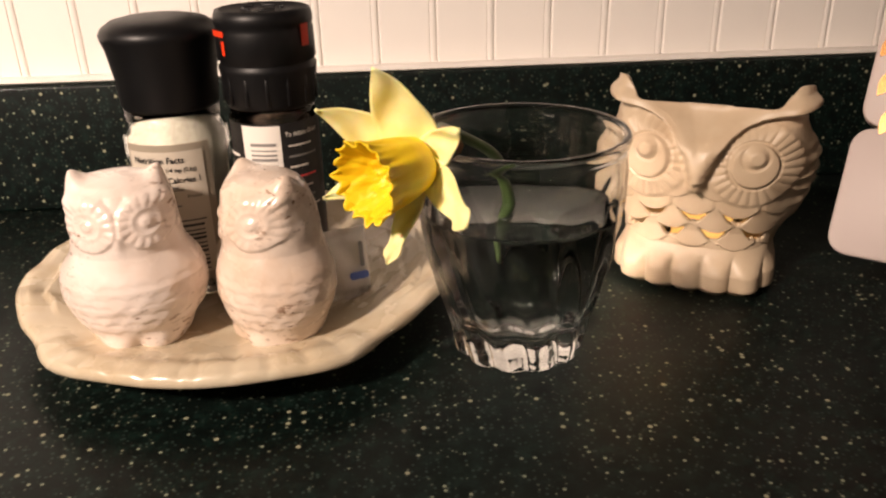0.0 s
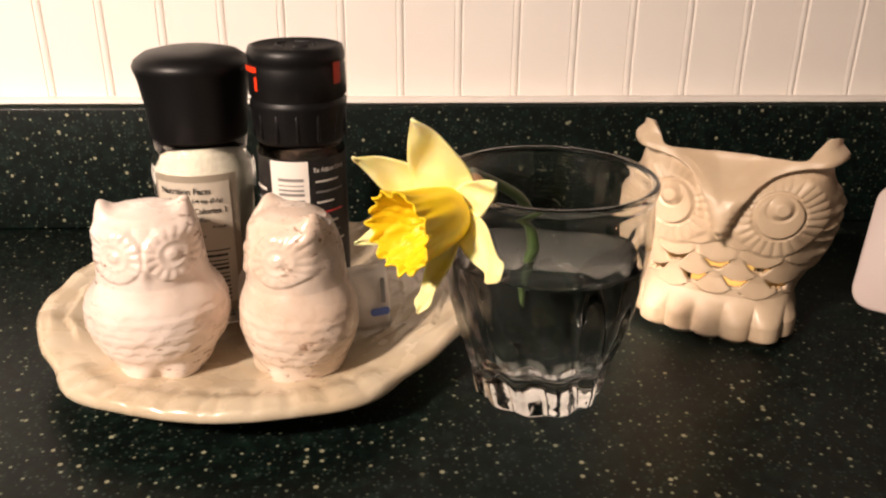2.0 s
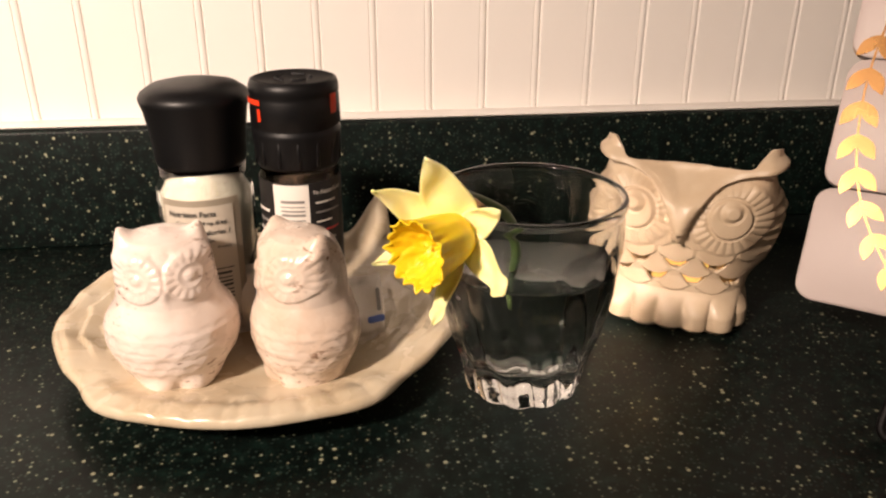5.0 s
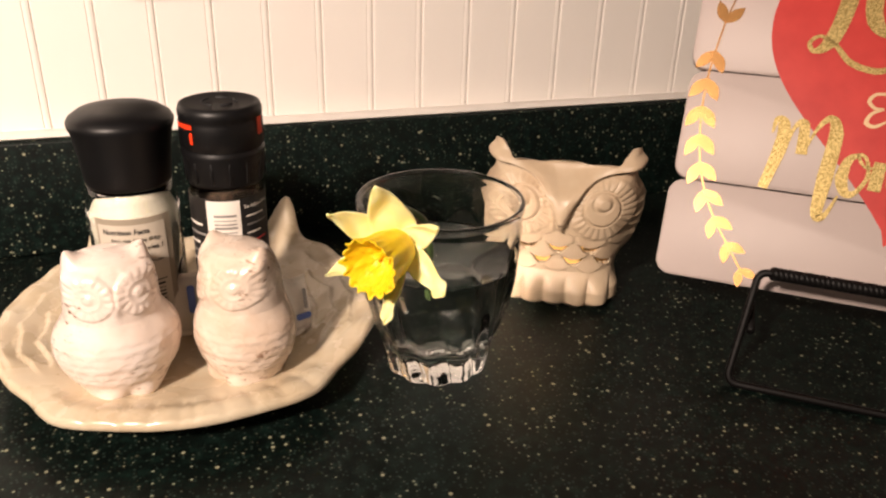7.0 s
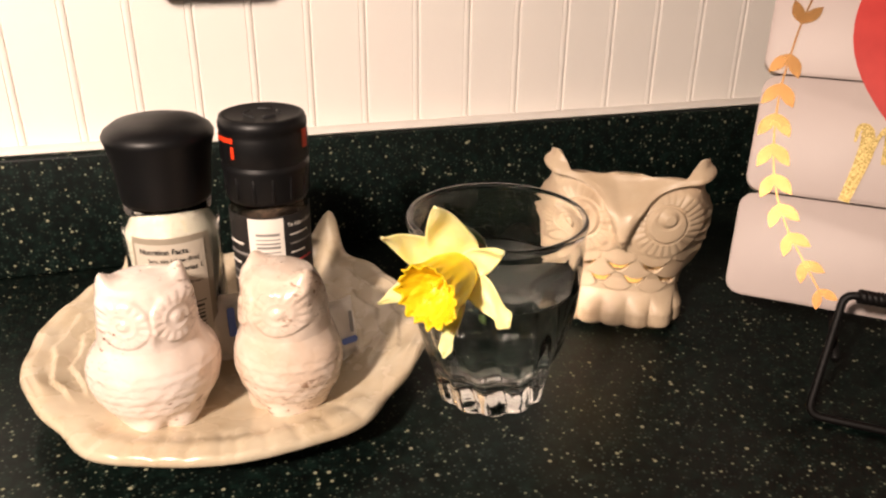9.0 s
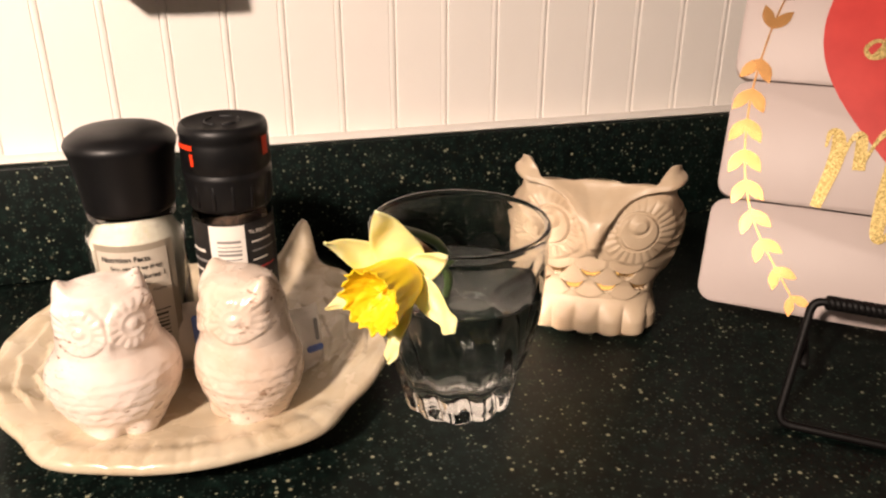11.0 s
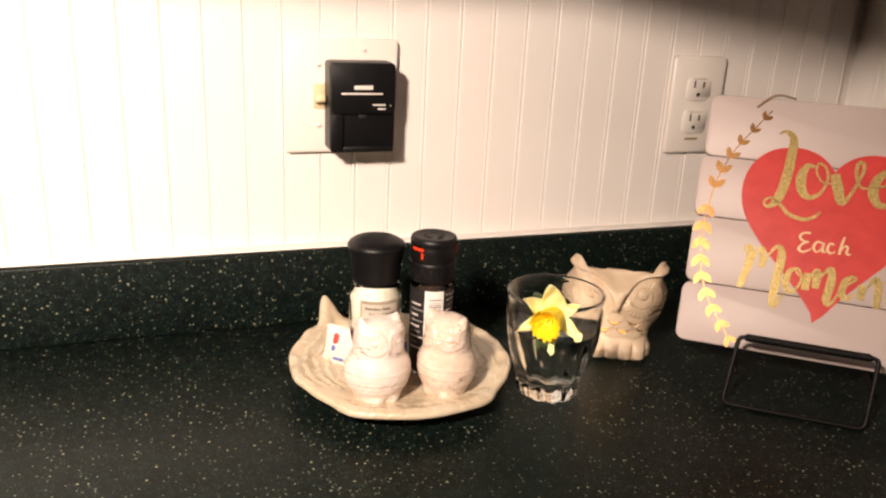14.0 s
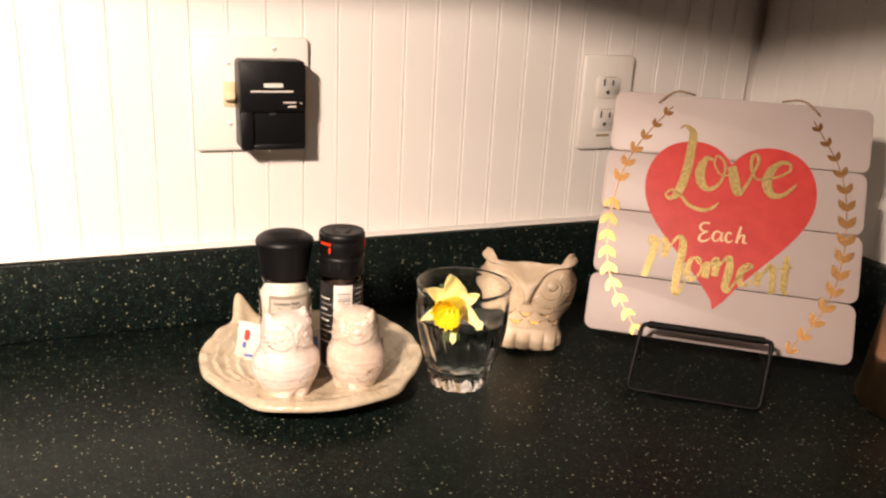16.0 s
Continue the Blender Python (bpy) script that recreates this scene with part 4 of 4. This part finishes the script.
# brush lettering: each stroke swells and thins along its way
LOVE = [
    (((0.0688, 0.2142), (0.0740, 0.2177), (0.0819, 0.2113), (0.0823, 0.1981), (0.0800, 0.1699), (0.0747, 0.1487), (0.0669, 0.1408), (0.0630, 0.1450), (0.0680, 0.1497), (0.0762, 0.1459), (0.0860, 0.1360), (0.0995, 0.1323), (0.1088, 0.1358), (0.1141, 0.1416)), (0.0012, 0.003, 0.007, 0.0086, 0.0092, 0.0082, 0.003, 0.0022, 0.002, 0.0026, 0.0036, 0.0036, 0.003, 0.0012)),
    (((0.1045, 0.1850), (0.0975, 0.1848), (0.0933, 0.1732), (0.0953, 0.1604), (0.1025, 0.1542), (0.1116, 0.1599), (0.1166, 0.1733), (0.1143, 0.1848), (0.1074, 0.1888), (0.1061, 0.1804), (0.1126, 0.1706), (0.1212, 0.1703)), (0.002, 0.0055, 0.0092, 0.0088, 0.005, 0.0028, 0.0024, 0.0024, 0.0022, 0.0018, 0.0018, 0.0014)),
    (((0.1224, 0.1798), (0.1265, 0.1662), (0.1304, 0.1539), (0.1354, 0.1568), (0.1415, 0.1702), (0.1464, 0.1847), (0.1461, 0.1929), (0.1414, 0.1924), (0.1410, 0.1806), (0.1457, 0.1701), (0.1543, 0.1693)), (0.0085, 0.0098, 0.008, 0.0034, 0.0026, 0.0032, 0.0036, 0.0034, 0.003, 0.0024, 0.0018)),
    (((0.1543, 0.1693), (0.1664, 0.1736), (0.1762, 0.1804), (0.1761, 0.1873), (0.1682, 0.1882), (0.1596, 0.1792), (0.1567, 0.1661), (0.1619, 0.1552), (0.1713, 0.1552), (0.1790, 0.1618), (0.1836, 0.1680)), (0.0018, 0.0022, 0.0026, 0.003, 0.0045, 0.0078, 0.0094, 0.0072, 0.0042, 0.0032, 0.0014)),
]
EACH = [
    (((0.1083, 0.1201), (0.1020, 0.1193), (0.0992, 0.1150), (0.1029, 0.1114), (0.1072, 0.1114), (0.1016, 0.1084), (0.0995, 0.1029), (0.1040, 0.1012), (0.1100, 0.1048)), (0.0016, 0.0018, 0.0022, 0.0018, 0.0012, 0.0018, 0.0026, 0.002, 0.0012)),
    (((0.1194, 0.1117), (0.1146, 0.1123), (0.1119, 0.1068), (0.1145, 0.1026), (0.1185, 0.1053), (0.1205, 0.1119), (0.1202, 0.1039), (0.1234, 0.1043)), (0.0014, 0.0018, 0.0024, 0.0016, 0.0012, 0.002, 0.0022, 0.001)),
    (((0.1295, 0.1113), (0.1262, 0.1126), (0.1241, 0.1072), (0.1267, 0.1030), (0.1312, 0.1053)), (0.002, 0.0014, 0.0024, 0.002, 0.001)),
    (((0.1376, 0.1203), (0.1358, 0.1115), (0.1346, 0.1029)), (0.0018, 0.0024, 0.0024)),
    (((0.1350, 0.1046), (0.1380, 0.1107), (0.1412, 0.1111), (0.1408, 0.1048), (0.1445, 0.1041)), (0.0012, 0.0014, 0.002, 0.0024, 0.001)),
]
MOMENT = [
    (((0.0519, 0.0911), (0.0531, 0.0988), (0.0571, 0.0975), (0.0576, 0.0849), (0.0514, 0.0587)), (0.0012, 0.003, 0.0065, 0.0078, 0.0055)),
    (((0.0596, 0.0817), (0.0634, 0.0960), (0.0681, 0.0978), (0.0690, 0.0806)), (0.0014, 0.0022, 0.0058, 0.0062)),
    (((0.0696, 0.0807), (0.0753, 0.0964), (0.0817, 0.1030), (0.0854, 0.0942), (0.0834, 0.0688), (0.0821, 0.0482), (0.0864, 0.0477), (0.0915, 0.0597)), (0.0014, 0.002, 0.0042, 0.0076, 0.0084, 0.0062, 0.003, 0.0012)),
    (((0.0994, 0.0846), (0.0940, 0.0805), (0.0919, 0.0700), (0.0950, 0.0619), (0.1002, 0.0632), (0.1050, 0.0729), (0.1028, 0.0828), (0.0989, 0.0840), (0.1023, 0.0782), (0.1076, 0.0778)), (0.002, 0.0046, 0.007, 0.005, 0.0026, 0.0022, 0.002, 0.002, 0.0016, 0.0012)),
    (((0.1099, 0.0815), (0.1097, 0.0735), (0.1091, 0.0650)), (0.0052, 0.0072, 0.0066)),
    (((0.1097, 0.0690), (0.1138, 0.0803), (0.1181, 0.0843), (0.1182, 0.0781), (0.1178, 0.0678)), (0.0014, 0.0024, 0.006, 0.0074, 0.006)),
    (((0.1179, 0.0712), (0.1240, 0.0833), (0.1299, 0.0875), (0.1307, 0.0752), (0.1283, 0.0581), (0.1323, 0.0553), (0.1375, 0.0650)), (0.0014, 0.0024, 0.0056, 0.0078, 0.007, 0.003, 0.0014)),
    (((0.1370, 0.0649), (0.1458, 0.0762), (0.1515, 0.0814), (0.1471, 0.0831), (0.1420, 0.0768), (0.1411, 0.0655), (0.1461, 0.0628), (0.1527, 0.0687)), (0.0014, 0.0018, 0.0024, 0.0036, 0.0062, 0.0066, 0.0034, 0.0014)),
    (((0.1560, 0.0775), (0.1572, 0.0710), (0.1569, 0.0632)), (0.005, 0.0066, 0.006)),
    (((0.1575, 0.0677), (0.1622, 0.0773), (0.1677, 0.0847), (0.1705, 0.0773), (0.1709, 0.0574)), (0.0014, 0.0022, 0.005, 0.0068, 0.0054)),
    (((0.1820, 0.0961), (0.1818, 0.0822), (0.1809, 0.0644), (0.1856, 0.0579)), (0.0046, 0.0064, 0.0064, 0.0024)),
    (((0.1742, 0.0817), (0.1811, 0.0837), (0.1875, 0.0863)), (0.0016, 0.0028, 0.0016)),
]
for word, mat, lift, label in ((LOVE, GLITTER, 0.0009, "brushed gold glitter letter"), (EACH, PALE_GOLD, 0.0008, "pale gold letter"), (MOMENT, GLITTER, 0.0009, "brushed gold glitter letter")):
    for k, (stroke, widths) in enumerate(word):
        part("lettering", ribbon(stroke, widths, lift + 0.00006 * k), mat, sign, label)


def vine(points, turn_at):
    """A foil vine: a stem with pairs of small leaves."""
    path = rounded_path([(x, y, 0) for x, y in points], 0.06, 14)
    length = sum((b - a).length for a, b in zip(path, path[1:]))
    bm = bmesh.new()
    count, gone, nxt = 15, 0.0, 0.0
    step = length / (count - 0.3)
    for a, b in zip(path, path[1:]):
        d = (b - a).normalized()
        s = Vector((-d.y, d.x, 0))
        q = [bm.verts.new(p + s * w + Vector((0, 0, 0.0003))) for p, w in ((a, 0.0005), (b, 0.0005), (b, -0.0005), (a, -0.0005))]
        bm.faces.new(q)
        while nxt <= gone + (b - a).length:
            at = a + d * (nxt - gone)
            share = nxt / length
            L = 0.0125 * (0.75 + 0.5 * math.sin(math.pi * min(share + 0.1, 1)))
            ahead = -d if share < turn_at else d
            for way in (1, -1):
                out = (ahead * 0.84 + s * way * 0.54).normalized()
                acr = Vector((-out.y, out.x, 0))
                rim = [at + out * L * v + acr * way * L * 0.23 * math.sin(math.pi * v) * k for k, vs in ((1, (0, .15, .3, .5, .7, .85, 1)), (-1, (.85, .7, .5, .3, .15))) for v in vs]
                bm.faces.new([bm.verts.new(p + Vector((0, 0, 0.0004 + 0.00002 * way))) for p in rim])
            nxt += step
        gone += (b - a).length
    return bm


part("foil_vine", vine([(0.0471, 0.0103), (0.0175, 0.052), (0.0085, 0.1076), (0.019, 0.18), (0.0592, 0.2373)], 0.58), FOIL, sign, "gold foil leaf vine", smooth=False)
part("foil_vine", vine([(0.1907, 0.0043), (0.223, 0.052), (0.234, 0.1076), (0.2285, 0.18), (0.1943, 0.2337)], 0.0), FOIL, sign, "gold foil leaf vine", smooth=False)
for x, way in ((0.046, 1), (0.198, -1)):
    part("twine", tube(rounded_path([(x - 0.001 * way, 0.2395, 0.0015), (x + 0.008 * way, 0.249, 0.003), (x + 0.018 * way, 0.2545, 0.001), (x + 0.034 * way, 0.2535, -0.006)] , 0.006, 5), 0.0011, 8), TWINE, sign, "brown jute twine loop")

# stand: x along the sign, y towards the back, z up
STAND = Matrix.Translation((SIGN_AT[0], SIGN_AT[1], TOP)) @ pose(0, 0, 0, 0, 0, SIGN_TURN)
stand = thing("wire_easel", STAND, "black twisted wire display stand on the counter", "stand")
x0, x1 = BAIL_X
FOOT_Y, TOP_Y, TOP_Z = BAIL
wr = 0.0022


def twisted(a, b, r, turns):
    a, b = Vector(a), Vector(b)
    d = (b - a).normalized()
    s = d.orthogonal().normalized()
    t = d.cross(s)
    bm = bmesh.new()
    n = turns * 8
    for ph in (0, math.pi):
        tube([a.lerp(b, i / n) + (s * math.cos(2 * math.pi * turns * i / n + ph) + t * math.sin(2 * math.pi * turns * i / n + ph)) * r * 0.62 for i in range(n + 1)], r * 0.85, 7, bm)
    return bm


part("front_bail", tube(rounded_path([(x0 + 0.012, TOP_Y, TOP_Z), (x0 + 0.001, TOP_Y, TOP_Z), (x0 - 0.006, FOOT_Y, wr), (x1 - 0.006, FOOT_Y, wr), (x1 - 0.001, TOP_Y, TOP_Z), (x1 - 0.012, TOP_Y, TOP_Z)], 0.007, 6), wr, 10), IRON, stand)
part("twisted_bar", twisted((x0 + 0.008, TOP_Y, TOP_Z), (x1 - 0.008, TOP_Y, TOP_Z), 0.0027, 20), IRON, stand, "twisted black wire bar")
rest_z = SIGN_AT[2] - TOP - 0.0045
for x in (x0 + 0.002, x1 - 0.002):
    share = (rest_z - wr) / (TOP_Z - wr)
    y = FOOT_Y + (TOP_Y - FOOT_Y) * share
    part("side_rod", tube(rounded_path([(x, y, rest_z), (x, 0.02, rest_z), (x, 0.085, 0.17)], 0.01, 5), wr, 10), IRON, stand)
    part("rear_leg", tube([(x, 0.06, 0.115), (x, 0.15, wr)], wr, 10), IRON, stand)
part("rear_bar", tube([(x0 + 0.002, 0.085, 0.17), (x1 - 0.002, 0.085, 0.17)], wr, 10), IRON, stand)
part("rear_foot", tube([(x0 + 0.002, 0.15, wr), (x1 - 0.002, 0.15, wr)], wr, 10), IRON, stand)


# ---- wall fittings ----
def slab(x0, x1, z0, z1, depth, r, bevel):
    """A rounded plate on the back wall, standing out towards the front."""
    bm = prism(rounded_rect(x0, x1, z0, z1, r), 0, depth, bevel=bevel)
    return moved(bm, pose(0, 0, 0, 90, 0, 0))


switch = thing("switch_plate", pose(SWITCH_AT[0], -0.0002, SWITCH_AT[1]), "white double wall plate with ivory toggle switch", "switch")
part("plate", slab(-0.058, 0.058, -0.057, 0.057, 0.006, 0.004, 0.0022), PLATE_WHITE, switch)
part("toggle_frame", moved(slab(-0.0058, 0.0058, -0.0125, 0.0125, 0.0012, 0.001, 0.0004), pose(-0.023, -0.006, 0)), IVORY, switch)
part("toggle", moved(box(-0.0045, 0.0045, -0.011, 0.0, -0.004, 0.004, 0.0012, 2), pose(-0.023, -0.0068, -0.004, -22, 0, 0)), IVORY, switch, "ivory toggle lever")
for x, z in ((-0.023, 0.0302), (-0.023, -0.0302), (0.023, 0.0455), (0.023, -0.0455)):
    screw = part("screw", moved(lathe([(0.0, 0.0011), (0.0018, 0.001), (0.0029, 0.0)], 20), pose(x, -0.006, z, 90, 0, 0)), PLATE_WHITE, switch)
    part("slot", box(x - 0.0022, x + 0.0022, -0.0073, -0.007, z - 0.0003, z + 0.0003), SLOT, screw, smooth=False)

charger = thing("battery_charger", pose(CHARGER_AT[0], -0.0064, CHARGER_AT[1]), "black plug-in camera battery charger in the wall socket", "charger")
CW, CH, CD = 0.0655, 0.0885, 0.03
part("body", slab(-CW / 2, CW / 2, -CH / 2, CH / 2, CD - 0.0035, 0.004, 0.0015), BLACK, charger)
part("front_cover", moved(slab(-CW / 2 + 0.0004, CW / 2 - 0.0004, -0.0055, CH / 2 - 0.0004, 0.0034, 0.0035, 0.0012), pose(0, -(CD - 0.0035), 0)), BLACK, charger)
part("bay_rail", moved(slab(-CW / 2 + 0.0004, -CW / 2 + 0.0125, -CH / 2 + 0.0004, -0.0058, 0.0032, 0.002, 0.0008), pose(0, -(CD - 0.0035), 0)), BLACK, charger)
part("bay_rail", moved(slab(-CW / 2 + 0.0128, CW / 2 - 0.001, -CH / 2 + 0.0004, -CH / 2 + 0.006, 0.003, 0.002, 0.0008), pose(0, -(CD - 0.0035), 0)), BLACK, charger)
part("contact", moved(slab(-0.004, 0.004, -0.0105, -0.0064, 0.001, 0.001, 0.0003), pose(0, -(CD - 0.0035), 0)), BAY, charger)
for x, z, w, h in ((0.0, 0.0205, 0.0095, 0.002), (-0.0015, 0.0145, 0.021, 0.0008), (0.016, 0.0035, 0.0065, 0.0007), (0.0185, -0.0005, 0.004, 0.0007)):
    part("mark", moved(slab(-w, w, -h, h, 0.0003, h * 0.5, 0.00005), pose(x, -CD, z)), PALE_INK, charger, smooth=False)
part("indicator", moved(slab(-0.0009, 0.0009, -0.0006, 0.0006, 0.0003, 0.0003, 0.00005), pose(0.0275, -CD, 0.003)), PALE_INK, charger, smooth=False)
part("plug", box(-0.01, 0.01, 0.0001, 0.0062, 0.0, 0.016, 0.001, 1), BLACK, charger)

outlet = thing("wall_outlet", pose(OUTLET_AT[0], -0.0002, OUTLET_AT[1]), "white duplex wall socket beside the sign", "socket")
part("plate", slab(-0.0355, 0.0355, -0.057, 0.057, 0.006, 0.004, 0.0022), PLATE_WHITE, outlet)
for z in (0.0195, -0.0195):
    socket = part("receptacle", moved(slab(-0.0165, 0.0165, -0.0142, 0.0142, 0.0015, 0.007, 0.0005), pose(0, -0.006, z)), PLATE_WHITE, outlet)
    for x, h in ((-0.0062, 0.0046), (0.0062, 0.0038)):
        part("slot", box(x - 0.0011, x + 0.0011, -0.0078, -0.0073, z + 0.0012, z + 0.0012 + 2 * h * 0.9, 0), SLOT, socket, smooth=False)
    part("slot", moved(prism([(0.0024 * math.cos(a), 0.0024 * math.sin(a)) for a in np.linspace(0, 2 * math.pi, 15)[:-1]], 0, 0.0005), pose(0, -0.0073, z - 0.0068, 90, 0, 0)), SLOT, socket, smooth=False)
    part("mark", box(-0.009, 0.009, -0.0077, -0.0074, z + 0.0112, z + 0.0119), BRASS, socket, smooth=False)
part("mark", box(-0.009, 0.009, -0.0065, -0.006, -0.0415, -0.039), BRASS, outlet, "small brass-coloured print", smooth=False)

canister = thing("canister", pose(*CAN_AT, TOP + 0.0004), "brushed copper canister on the counter by the side wall", "canister")
CR = 0.055
part("body", lathe([(0.0, 0.0), (CR - 0.002, 0.0), (CR, 0.003), (CR - 0.0045, 0.05), (CR - 0.004, 0.052), (CR - 0.005, 0.054), (CR - 0.011, 0.118), (0.0, 0.118)], 72), COPPER, canister)
part("lid", lathe([(0.0, 0.1185), (CR - 0.01, 0.1185), (CR - 0.0095, 0.126), (CR - 0.015, 0.13), (0.0, 0.132)], 72), COPPER, canister)

# ---- beadboard ----
PITCH = 0.0375


def board(length):
    """One narrow board with a small bead along its edge; its face is at y = 0 and it runs up z."""
    p = PITCH
    section = [(0.0, 0.0055), (0.0001, 0.0014), (0.0012, 0.0), (p - 0.005, 0.0), (p - 0.0046, 0.0008), (p - 0.0041, 0.0001), (p - 0.0025, -0.0002), (p - 0.0009, 0.0002), (p - 0.0001, 0.0014), (p, 0.0055)]
    bm = bmesh.new()
    low = [bm.verts.new((x, y, 0)) for x, y in section]
    high = [bm.verts.new((x, y, length)) for x, y in section]
    for i in range(len(section) - 1):
        bm.faces.new((low[i], low[i + 1], high[i + 1], high[i]))
    bm.faces.new((low[-1], low[0], high[0], high[-1]))
    data = bpy.data.meshes.new("board")
    bmesh.ops.recalc_face_normals(bm, faces=bm.faces)
    bm.to_mesh(data)
    bm.free()
    data.materials.append(PAINT)
    return data


data = board(1.4)
first = -0.1235 + 0.0043 - PITCH * 36
for k in range(60):
    x = first + PITCH * k
    if LEFT < x and x + PITCH < CORNER + 0.004:
        ob = new("board", data)
        ob.matrix_world = pose(x, 0, 0.045)
        ob.parent = wall_north
for k in range(40):
    ob = new("board", data)
    ob.matrix_world = pose(CORNER, -0.004 - PITCH * k, 0.045, 0, 0, -90)
    ob.parent = wall_east
